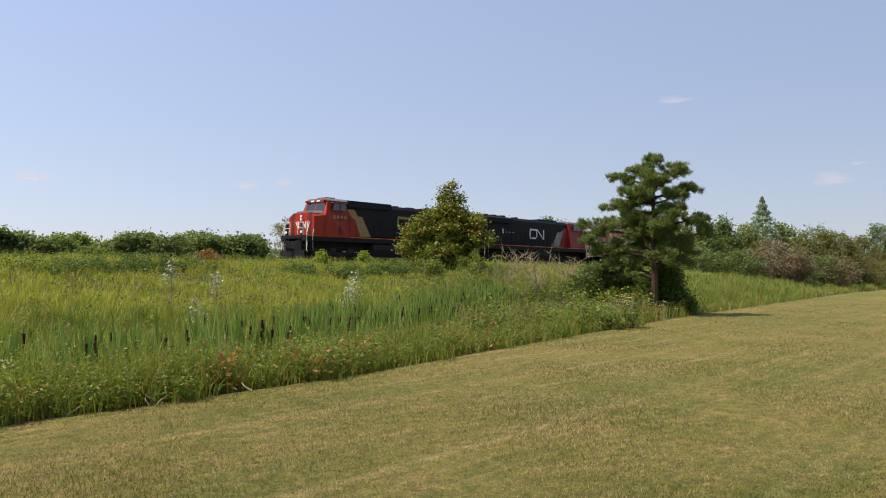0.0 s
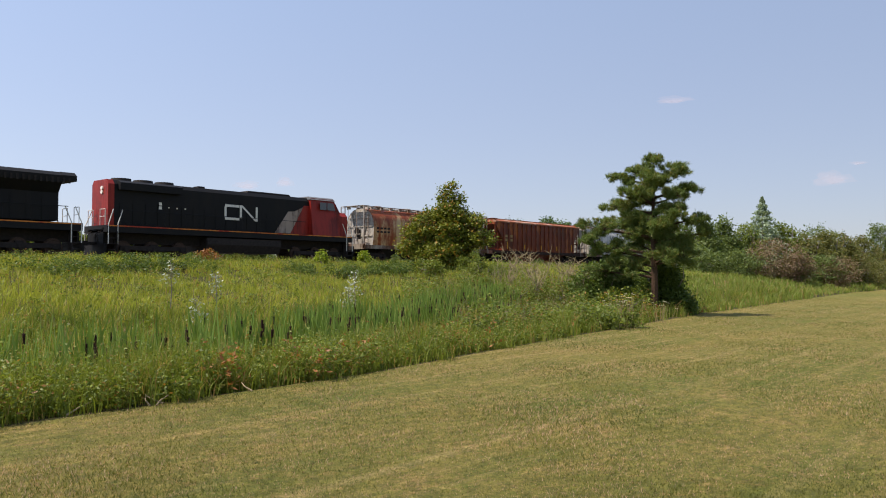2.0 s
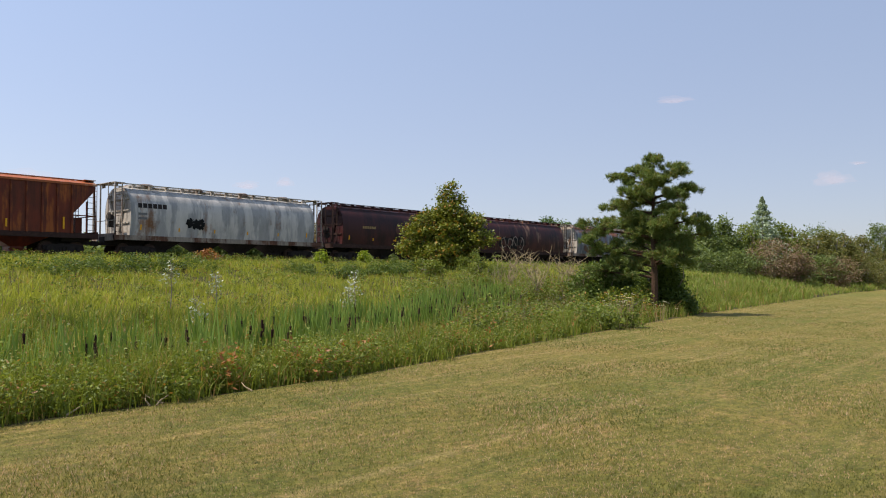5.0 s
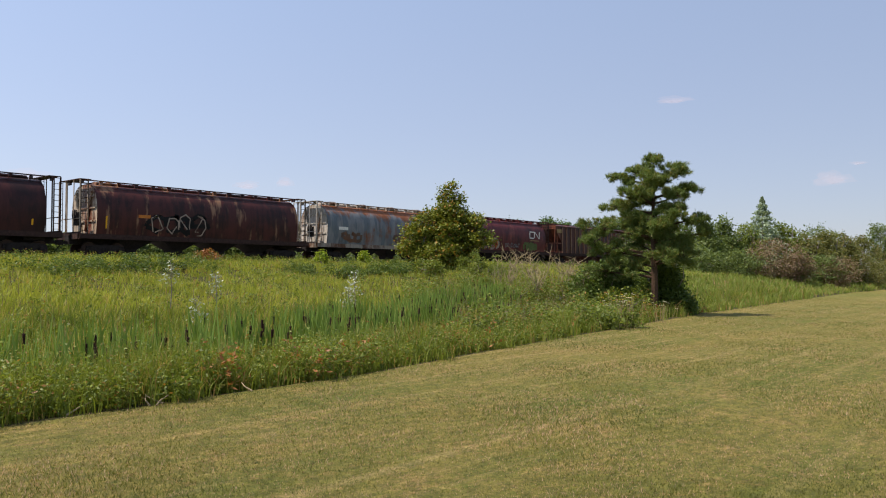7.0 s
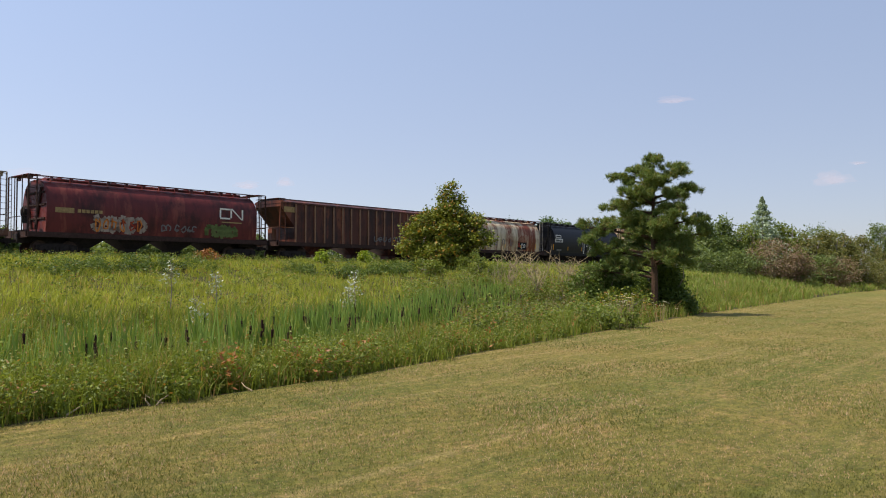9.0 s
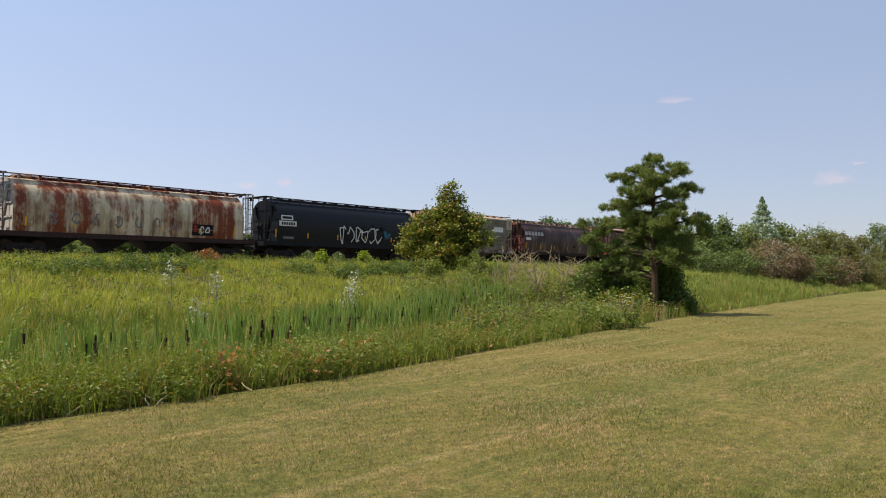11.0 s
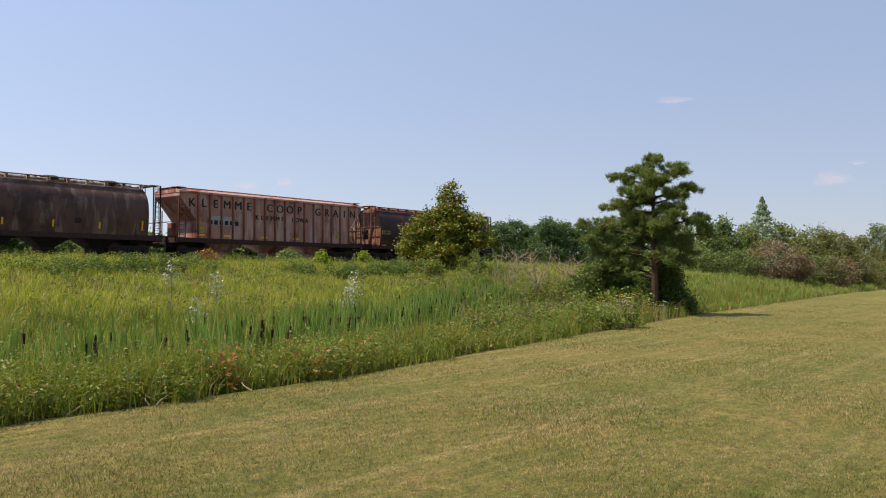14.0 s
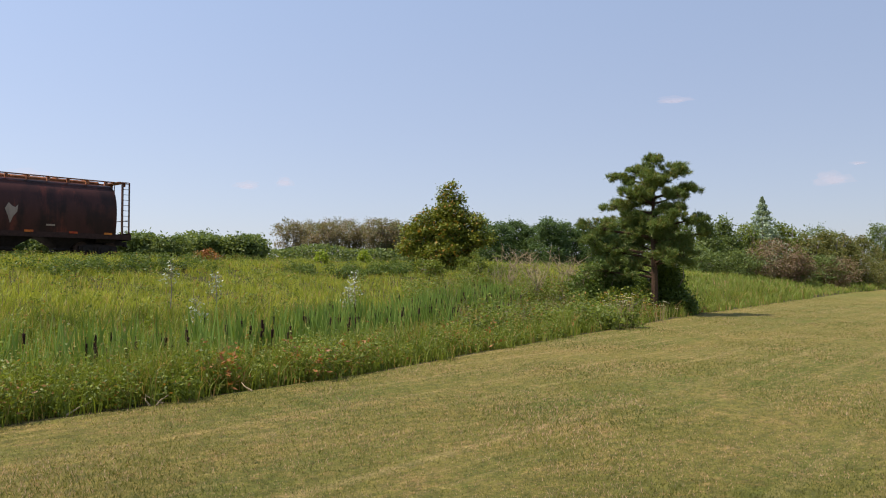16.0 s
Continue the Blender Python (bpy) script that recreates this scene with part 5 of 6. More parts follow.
def tufts(p, z, h, w, name, material):
    """Single upright slivers: one triangle each."""
    n = len(p)
    az = RNG.uniform(0, 2 * np.pi, n)
    la = RNG.uniform(0, 2 * np.pi, n)
    side = np.stack([np.cos(az), np.sin(az), np.zeros(n)], 1) * (w / 2)[:, None]
    base = np.column_stack([p, z - 0.005])
    tip = base + np.stack([np.cos(la) * h * 0.6, np.sin(la) * h * 0.6, h], 1)
    V = np.stack([base - side, base + side, tip], 1).reshape(-1, 3)
    T = np.arange(n * 3).reshape(n, 3)
    return raw_mesh(name, V, T, material)


def leaves_at(c, size, up_bias=0.4, long=1.6):
    """Diamond leaves at the places c: corners and triangles."""
    n = len(c)
    d = RNG.normal(size=(n, 3))
    d[:, 2] = d[:, 2] * 0.6 - 0.1
    d /= np.linalg.norm(d, axis=1)[:, None]
    up = RNG.normal(size=(n, 3)) + np.array([0, 0, up_bias * 3])
    s = np.cross(d, up)
    s /= np.linalg.norm(s, axis=1)[:, None] + 1e-6
    size = np.broadcast_to(size, (n,))[:, None] * RNG.uniform(0.65, 1.3, (n, 1))
    a, b = c - d * size * long / 2, c + d * size * long / 2
    V = np.stack([a, c + s * size / 2, b, c - s * size / 2], 1).reshape(-1, 3)
    i = (np.arange(n) * 4)[:, None]
    return V, np.concatenate([i + [[0, 1, 2]], i + [[0, 2, 3]]], 0)


def leafy_plants(p, z, h, per, size, name, material, spread=0.22):
    """Upright weeds: many leaves round each stem."""
    n = len(p)
    k = np.repeat(np.arange(n), per)
    u = RNG.uniform(0.12, 1.0, n * per)
    r = spread * h[k] * (1.15 - 0.7 * u) * np.sqrt(RNG.random(n * per)) + 0.02
    a = RNG.uniform(0, 2 * np.pi, n * per)
    tilt = RNG.normal(0, 0.12, (n, 2))[k] * (h[k] * u)[:, None]
    c = np.column_stack([p[k, 0] + r * np.cos(a) + tilt[:, 0], p[k, 1] + r * np.sin(a) + tilt[:, 1], z[k] + h[k] * u])
    V, T = leaves_at(c, size * (1.2 - 0.5 * u), 0.5, 2.2)
    return raw_mesh(name, V, T, material)


def stuff(name, me, label, category):
    return tagged(new(name, me), label, category, kind="stuff")


def make_lawn_blades():
    p, r = scatter(480000, 4.6, 60, 4, 78, 0.9)
    p = p[p[:, 1] < lawn_edge(p[:, 0]) - RNG.normal(0.02, 0.05, len(p))]
    r = np.hypot(p[:, 0], p[:, 1])
    h = RNG.uniform(0.01, 0.034, len(p)) * (0.6 + 0.7 * wave(p, 1.1))
    w = 0.007 * (r / 6) ** 0.75
    stuff("lawn_grass", tufts(p, np.zeros(len(p)), h, w, "lawn_grass", M_LAWNBLADE), "short mown lawn grass, green with dry straw patches", "grass")


def clumped(p, r, z, size, spread):
    """Gather places into tufts: each tuft of about size blades stands round its first one, with one height."""
    n = len(p) // size * size
    head = np.repeat(np.arange(0, n, size), size)
    q = p[head] + RNG.normal(0, 1, (n, 2)) * (spread * (0.5 + RNG.random(n // size)).repeat(size))[:, None]
    return q, r[head], (0.6 + 0.75 * RNG.random(n // size)).repeat(size)


def rough_area(n, near, far, d0, d1, power=1.0, a0=8.0, a1=80.0):
    p, r = scatter(n, near, far, a0, a1, power)
    d = p[:, 1] - lawn_edge(p[:, 0])
    ok = (d > d0 + 0.12 * np.sin(p[:, 0] * 2.1) + 0.1 * np.sin(p[:, 0] * 5.3)) & (p[:, 1] < d1)
    return p[ok], r[ok]


def ditch_line(x):
    """Where the wet bottom of the ditch runs."""
    return np.interp(x, [0, 8, 25, 29], [12.3, 12.6, 19.6, 21.0])


def make_rough():
    # tall grass of the ditch and its near edge
    p, r = rough_area(230000, 9.3, 60, 0.05, 22)
    p, r, tall = clumped(p, r, 0, 14, 0.09)
    d = p[:, 1] - lawn_edge(p[:, 0])
    keep = (d > 0.45) | (RNG.random(len(p)) < 0.5)
    p, r, tall, d = p[keep], r[keep], tall[keep], d[keep]
    f = wave(p, 0.9, 3)
    h = (0.35 + 0.35 * f + 0.2 * RNG.random(len(p))) * tall * np.interp(d, [0, 0.3, 1.2, 2.4, 3.2, 6.0, 8], [0.4, 0.7, 1.1, 1.05, 0.5, 0.5, 0.8])
    w = 0.011 * (r / 10) ** 0.7
    stuff("tall_grass", blades(p, ground_z(p[:, 0], p[:, 1]), h, w, RNG.uniform(0.1, 0.6, len(p)), "tall_grass", M_BLADE), "tall unmown green grass along the ditch", "grass")
    # grass of the bank
    p, r = rough_area(270000, 17, 130, 7.5, 44.2, 0.85)
    p, r, tall = clumped(p, r, 0, 12, 0.2)
    f = wave(p, 0.35, 8)
    h = (0.2 + 0.17 * f + 0.14 * RNG.random(len(p))) * tall
    w = 0.018 * (r / 20) ** 0.7
    stuff("bank_grass", blades(p, ground_z(p[:, 0], p[:, 1]), h, w, RNG.uniform(0.15, 0.7, len(p)), "bank_grass", M_SLOPE), "yellow-green grass on the railway bank", "grass")
    # rough grass beyond the ditch's end
    p, r = rough_area(90000, 36, 150, 0.05, 30, 1.0, 8, 30)
    p, r, tall = clumped(p, r, 0, 12, 0.22)
    h = (0.3 + 0.25 * RNG.random(len(p))) * tall
    stuff("far_grass", blades(p, ground_z(p[:, 0], p[:, 1]), h, 0.03 * (r / 40) ** 0.7, RNG.uniform(0.15, 0.7, len(p)), "far_grass", M_FARBLADE), "green rough grass before the far trees", "grass")
    # leafy weeds: along the lawn's edge, scattered on the slope, and thick on the crest
    p, r = rough_area(44000, 9.3, 50, 0.1, 18)
    p = p[RNG.random(len(p)) < (0.2 + 0.8 * wave(p, 0.8, 21)) * np.interp(p[:, 1] - lawn_edge(p[:, 0]), [0, 1, 2.4, 4, 6.5, 9], [0.9, 0.55, 0.35, 0.2, 0.3, 0.4])]
    h = RNG.uniform(0.4, 1.0, len(p)) * (0.7 + 0.45 * wave(p, 1.7, 9)) * np.interp(p[:, 1] - lawn_edge(p[:, 0]), [0, 0.8], [0.7, 0.95])
    stuff("ditch_weeds", leafy_plants(p, ground_z(p[:, 0], p[:, 1]), h, 26, 0.031, "ditch_weeds", M_WEED, 0.24), "leafy green weeds at the edge of the lawn", "weeds")
    p, r = rough_area(24000, 18, 130, 8, 44.5, 0.65)
    keep = RNG.random(len(p)) < np.interp(p[:, 1], [18, 30, 36, 44], [0.2, 0.25, 0.4, 0.85]) * (0.3 + 0.7 * wave(p, 0.5, 5))
    p = p[keep]
    h = RNG.uniform(0.4, 0.8, len(p)) * np.interp(p[:, 1], [20, 38, 44], [0.8, 0.85, 0.85])
    stuff("bank_weeds", leafy_plants(p, ground_z(p[:, 0], p[:, 1]), h, 22, 0.06, "bank_weeds", M_WEED, 0.4), "leafy green weeds on the railway bank", "weeds")
    # taller weeds between the ditch and the pine
    p, r = rough_area(5200, 19, 46, 1.5, 27, 1.0, 25, 43)
    d = p[:, 1] - lawn_edge(p[:, 0])
    p = p[(RNG.random(len(p)) < 0.35 + 0.65 * wave(p, 0.6, 31)) & ((d < 2.6) | (p[:, 1] > ditch_line(p[:, 0]) + 1.6) | (p[:, 0] > 28))]
    h = RNG.uniform(0.7, 1.45, len(p)) * (0.7 + 0.4 * wave(p, 0.9, 2))
    stuff("tall_weeds", leafy_plants(p, ground_z(p[:, 0], p[:, 1]), h, 30, 0.055, "tall_weeds", M_WEED, 0.2), "tall leafy weeds between ditch and pine", "weeds")
    # a darker low thicket below the crest
    n = 250
    x = RNG.uniform(-4, 46, n)
    p = np.column_stack([x, 35.2 + 2.2 * np.sin(x * 0.33) + RNG.normal(0, 1.1, n)])
    p = p[wave(p, 0.45, 14) > 0.42]
    h = RNG.uniform(0.45, 0.8, len(p))
    stuff("dark_thicket", leafy_plants(p, ground_z(p[:, 0], p[:, 1]), h, 190, 0.065, "dark_thicket", M_DARKWEED, 0.8), "dark green low thicket below the bank's crest", "weeds")
    # dry stems and seed heads
    p, r = rough_area(2600, 9.5, 60, 0.5, 30)
    h = RNG.uniform(0.7, 1.25, len(p))
    stuff("dry_stems", blades(p, ground_z(p[:, 0], p[:, 1]), h, 0.005 * (r / 10) ** 0.8, RNG.uniform(0.05, 0.35, len(p)), "dry_stems", M_STEM), "dry brown stems standing among the grass", "weeds")
    # grey-brown dead stalks between the ditch and the pine
    p, r = rough_area(3000, 26, 46, 4, 27, 1.0, 27, 41)
    p = p[wave(p, 0.5, 17) > 0.42]
    r = np.hypot(p[:, 0], p[:, 1])
    stuff("dead_stalks", blades(p, ground_z(p[:, 0], p[:, 1]), RNG.uniform(0.8, 1.5, len(p)), 0.011 * (r / 20) ** 0.8, RNG.uniform(0.1, 0.5, len(p)), "dead_stalks", M_DEADSTALK), "grey-brown dead stalks between ditch and pine", "weeds")
    # weeds that have turned brown, at the lawn's edge
    p, r = rough_area(1300, 9.3, 40, 0.1, 13)
    p = p[wave(p, 0.9, 40) > 0.5]
    stuff("brown_weeds", leafy_plants(p, ground_z(p[:, 0], p[:, 1]), RNG.uniform(0.4, 0.8, len(p)), 24, 0.05, "brown_weeds", M_RUSTLEAF, 0.25), "reddish-brown weeds at the edge of the lawn", "weeds")


def cattail_parts():
    """Strap leaves and seed heads, shared by all clumps."""
    leaf = []
    for k in range(8):
        one = np.zeros((1, 2))
        leaf.append(blades(one, np.zeros(1), RNG.uniform(1.05, 1.5, 1), RNG.uniform(0.042, 0.062, 1), RNG.uniform(0.05, 0.35, 1), "strap_leaf", M_CATTAIL))
    head = []
    for k in range(3):
        bm = bmesh.new()
        z = 0.76 + 0.12 * k
        rod(bm, (0, 0, 0), (0, 0, z), 0.007, n=5)
        rod(bm, (0, 0, z), (0, 0, z + 0.02), 0.01, 0.03, n=8)
        rod(bm, (0, 0, z + 0.02), (0, 0, z + 0.18), 0.026, n=8)
        rod(bm, (0, 0, z + 0.17), (0, 0, z + 0.19), 0.03, 0.008, n=8)
        rod(bm, (0, 0, z + 0.19), (0, 0, z + 0.28), 0.005, n=4)
        head.append(shared("seed_head", bm, M_SEED))
    return leaf, head


def make_cattails():
    leaf, head = cattail_parts()
    count = 0
    while count < 260:
        x = RNG.uniform(2, 30)
        y = float(ditch_line(x)) + RNG.normal(0.2, 0.7) + 0.3 * math.sin(x * 0.9)
        if math.sin(x * 1.3) + math.sin(x * 0.45 + 1) < RNG.uniform(-3.0, 0.4):
            continue
        heads = int(RNG.choice([0, 0, 1, 1, 2, 2]))
        ob = tagged(new("cattail"), "green cattail clump with dark brown seed heads" if heads else "green cattail clump without seed heads", "cattail", "cattails in the ditch")
        ob.matrix_basis = pose(x, y, float(ground_z(x, y)) - 0.02, 0, 0, RNG.uniform(0, 360))
        for k in range(13):
            part_of("strap_leaf", leaf[int(RNG.integers(8))], ob, "", pose(*RNG.normal(0, 0.12, 2), 0, 0, 0, RNG.uniform(0, 360)) @ Matrix.Scale(RNG.uniform(0.9, 1.25), 4))
        for k in range(heads):
            part_of("seed_head", head[int(RNG.integers(3))], ob, "dark brown seed head", pose(*RNG.normal(0, 0.14, 2), 0, RNG.normal(0, 3), RNG.normal(0, 3), 0))
        count += 1


# ---------------- trees and shrubs ----------------
def crown_points(blobs, clumps, per, tight):
    """Leaf places in clumps on and in a set of ellipsoids (x, y, z, rx, ry, rz)."""
    vol = np.array([b[3] * b[4] * b[5] for b in blobs]) ** 0.67
    which = RNG.choice(len(blobs), clumps, p=vol / vol.sum())
    B = np.array(blobs, float)[which]
    d = RNG.normal(size=(clumps, 3))
    d /= np.linalg.norm(d, axis=1)[:, None]
    c = B[:, :3] + d * B[:, 3:] * (RNG.random((clumps, 1)) ** 0.28)
    k = np.repeat(np.arange(clumps), per)
    return c, c[k] + RNG.normal(size=(len(k), 3)) * np.array([tight, tight, tight * 0.7])


def broadleaf(name, x, y, blobs, clumps, per, tight, leaf, material, label, category="tree", trunk=0.12, bark=None, stems=1, group=""):
    """A tree or shrub: trunk, limbs to its clumps, crown of separate leaves. blobs are given above its foot."""
    z = float(ground_z(x, y))
    root = tagged(new(name), label, category, group)
    root.location = (x, y, z - 0.05)
    c, pts = crown_points(blobs, clumps, per, tight)
    V, T = leaves_at(pts, leaf)
    part_of("crown", raw_mesh("crown", V, T, material), root)
    bm = bmesh.new()
    top = max(b[2] for b in blobs)
    forks = []
    for s in range(stems):
        ox, oy = (RNG.normal(0, 0.5, 2) if stems > 1 else (0, 0))
        a = [(ox * 0.2, oy * 0.2, 0)]
        for i in range(1, 6):
            f = i / 5
            a.append((ox * (0.2 + f) + RNG.normal(0, 0.05), oy * (0.2 + f) + RNG.normal(0, 0.05), top * f))
        tube(bm, a, trunk, trunk * 0.25, 7)
        forks += a[1:5]
    part("trunk", bm, bark or M_GREYBARK, root)
    bm = bmesh.new()
    for q in c[:: max(1, clumps // 40)]:
        f = min(forks, key=lambda v: (v[0] - q[0]) ** 2 + (v[1] - q[1]) ** 2 + 2 * (v[2] + 0.4 - q[2]) ** 2)
        mid = ((f[0] + q[0]) / 2, (f[1] + q[1]) / 2, (f[2] + q[2]) / 2 + 0.1)
        tube(bm, [f, mid, tuple(q)], trunk * 0.28, trunk * 0.06, 5)
    tagged(part("branchwork", bm, bark or M_GREYBARK, root), kind="stuff")
    return root


def needles(centres, axes, length, name):
    """Sprays of thin needles round short shoots."""
    per = 16
    n = len(centres)
    k = np.repeat(np.arange(n), per)
    d = RNG.normal(size=(n * per, 3)) * 0.75 + axes[k] * 1.0
    d /= np.linalg.norm(d, axis=1)[:, None]
    s = np.cross(d, RNG.normal(size=(n * per, 3)))
    s /= np.linalg.norm(s, axis=1)[:, None]
    base = centres[k] + RNG.normal(size=(n * per, 3)) * 0.035
    tip = base + d * (length * RNG.uniform(0.7, 1.25, (n * per, 1)))
    w = length * 0.09
    V = np.stack([base - s * w, base + s * w, tip], 1).reshape(-1, 3)
    return raw_mesh(name, V, np.arange(n * per * 3).reshape(-1, 3), M_NEEDLE)


def make_pine(x, y):
    """Open-crowned pine: bare reddish trunk, limbs carrying flat plates of needles with gaps between them."""
    z = float(ground_z(x, y))
    root = tagged(new("pine_tree"), "tall open-crowned green pine with reddish-brown trunk beside the lawn", "tree")
    root.location = (x, y, z - 0.05)
    bm = bmesh.new()
    spine = [(0.04 * math.sin(i * 1.1), 0.04 * math.cos(i * 0.9), 6.3 * i / 12) for i in range(13)]
    tube(bm, spine, 0.16, 0.03, 9)
    part("trunk", bm, M_BARK, root, "reddish-brown scaly trunk")
    across = Vector((math.sin(radians(25)), -math.cos(radians(25)), 0))
    away = Vector((math.cos(radians(25)), math.sin(radians(25)), 0))
    # limbs: how far out the plate's middle lies, its height, half length and half thickness
    plates = [(0.05, 6.3, 0.32, 0.2), (-0.4, 5.95, 0.4, 0.14), (-0.95, 5.6, 0.62, 0.17), (-0.1, 5.5, 0.5, 0.28), (0.75, 5.75, 0.6, 0.18), (1.3, 5.15, 0.5, 0.13),
              (0.9, 4.85, 0.35, 0.09), (-0.85, 4.85, 0.65, 0.2), (-1.15, 4.5, 0.75, 0.16), (-0.8, 4.15, 0.6, 0.22), (0.65, 4.25, 0.55, 0.16), (1.4, 3.95, 0.55, 0.2),
              (1.95, 3.45, 0.3, 0.22), (-2.05, 3.65, 0.85, 0.26), (-2.2, 3.0, 0.8, 0.3), (0.2, 3.65, 0.8, 0.18), (-0.5, 3.3, 0.5, 0.18), (0.75, 3.1, 0.55, 0.3),
              (-1.5, 2.75, 0.95, 0.24), (1.1, 2.45, 0.7, 0.35), (-0.6, 2.3, 0.5, 0.2), (-1.6, 2.0, 0.9, 0.4)]
    limbs = [(a, h, l, t, RNG.uniform(-0.3, 0.3)) for a, h, l, t in plates]
    # as many limbs again towards and away from the lawn, shorter near the top
    for k, (a, h, l, t) in enumerate(plates):
        if k % 2 and h < 5.8:
            limbs.append((a * RNG.uniform(0.3, 0.6), h + RNG.normal(0, 0.08), l * 0.7, t * 0.8, (1 if k % 4 == 1 else -1) * RNG.uniform(0.6, 1.1)))
    # short inner limbs all round the trunk
    for k in range(9):
        h = 2.6 + 3.2 * k / 9
        turn = k * 2.4
        out = RNG.uniform(0.3, 0.9) * (1.15 - (h - 2.3) / 6)
        limbs.append((out * math.cos(turn), h, RNG.uniform(0.22, 0.42), RNG.uniform(0.08, 0.2), out * math.sin(turn)))
    bm = bmesh.new()
    cs, ax = [], []
    for a, h, l, t, f in limbs:
        mid = across * a + away * f + Vector((0, 0, h + 0.1))
        reach = math.hypot(a, f)
        d = (across * a + away * f).normalized() if reach > 0.2 else across
        side = Vector((-d.y, d.x, 0))
        root_z = max(1.6, h - 0.12 - 0.12 * reach)
        base = Vector((0, 0, min(root_z, 6.1)))
        tip = mid + d * l * 0.7
        knee = base.lerp(mid, 0.55) + Vector((0, 0, -0.05))
        under = mid - Vector((0, 0, t * 0.5))
        tube(bm, [tuple(base), tuple(knee), tuple(under), tuple(tip)], 0.022 + 0.022 * reach, 0.012, 6)
        # shoots fork off along the limb, each ending in tufts
        for j in range(int(4 + (12 if h < 4 else 8.5) * l)):
            w = RNG.normal(size=3)
            w = w / np.linalg.norm(w) * RNG.random() ** 0.3
            c = mid + d * l * w[0] * 1.05 + side * l * 0.85 * w[1] + Vector((0, 0, t * w[2] * 1.25))
            tube(bm, [tuple(under.lerp(c, 0.15)), tuple(under.lerp(c, 0.6) - Vector((0, 0, 0.03))), tuple(c)], 0.014, 0.006, 4)
            for m in range(RNG.integers(2, 5)):
                e = c + Vector(RNG.normal(0, 1, 3) * (0.13, 0.13, 0.07)) + d * 0.05
                puff = RNG.uniform(0.035, 0.085)
                for k in range(8):
                    off = Vector((RNG.normal(0, puff), RNG.normal(0, puff), RNG.normal(0, puff * 0.6)))
                    cs.append(tuple(e + off))
                    ax.append(tuple((d * 0.5 + off * 6 + Vector((0, 0, 0.7))).normalized()))
    tagged(part("branchwork", bm, M_BARK, root), kind="stuff")
    part_of("crown", needles(np.array(cs), np.array(ax), 0.13, "crown"), root, "dark green needle sprays")


def make_spruce(x, y, h, w, label):
    z = float(ground_z(x, y))
    root = tagged(new("spruce_tree"), label, "tree")
    root.location = (x, y, z - 0.05)
    bm = bmesh.new()
    rod(bm, (0, 0, 0), (0, 0, h), 0.13, 0.02, 7)
    part("trunk", bm, M_GREYBARK, root)
    n = 3800
    u = RNG.random(n)
    tier = 0.4 + 0.7 * np.abs(np.sin(u * 44))
    a = RNG.uniform(0, 2 * np.pi, n)
    ragged = 0.8 + 0.25 * np.sin(a * 5 + u * 40)
    r = w / 2 * (1 - u) * tier * ragged * np.sqrt(RNG.uniform(0.2, 1, n))
    c = np.column_stack([r * np.cos(a), r * np.sin(a), 0.3 + (h - 0.3) * u - r * 0.25])
    V, T = leaves_at(c, 0.15, 0.2, 2.2)
    part_of("crown", raw_mesh("crown", V, T, M_SPRUCE), root)


def place(bearing, depth):
    """A spot by its bearing from the track's line (degrees) and its distance."""
    return depth * math.cos(radians(bearing)), depth * math.sin(radians(bearing))


def dead_shrub(x, y, h, w, label):
    z = float(ground_z(x, y))
    root = tagged(new("dead_shrub"), label, "shrub", "dead shrubs by the pine")
    root.location = (x, y, z - 0.05)
    bm = bmesh.new()
    tube(bm, [(0, 0, 0), (0.1, 0, h * 0.3), (0.05, 0.1, h * 0.5)], 0.03, 0.018, 6)
    part("trunk", bm, M_DEADWOOD, root)
    bm = bmesh.new()
    for k in range(16):
        a, s = RNG.uniform(0, 6.28), RNG.uniform(0.3, 1.0)
        p = Vector((0, 0, h * RNG.uniform(0.05, 0.45)))
        q = Vector((math.cos(a) * w / 2 * s, math.sin(a) * w / 2 * s, h * RNG.uniform(0.65, 1.0)))
        m = (p + q) / 2 + Vector((RNG.normal(0, 0.12), RNG.normal(0, 0.12), RNG.normal(0, 0.1)))
        tube(bm, [tuple(p), tuple(m), tuple(q)], 0.018, 0.007, 5)
        for j in range(5):
            f = RNG.uniform(0.35, 0.95)
            b = m.lerp(q, f)
            e = b + Vector((RNG.normal(0, 0.25), RNG.normal(0, 0.25), RNG.uniform(0.05, 0.45)))
            tube(bm, [tuple(b), tuple(e)], 0.012, 0.005, 4)
    tagged(part("branchwork", bm, M_DEADWOOD, root), kind="stuff")


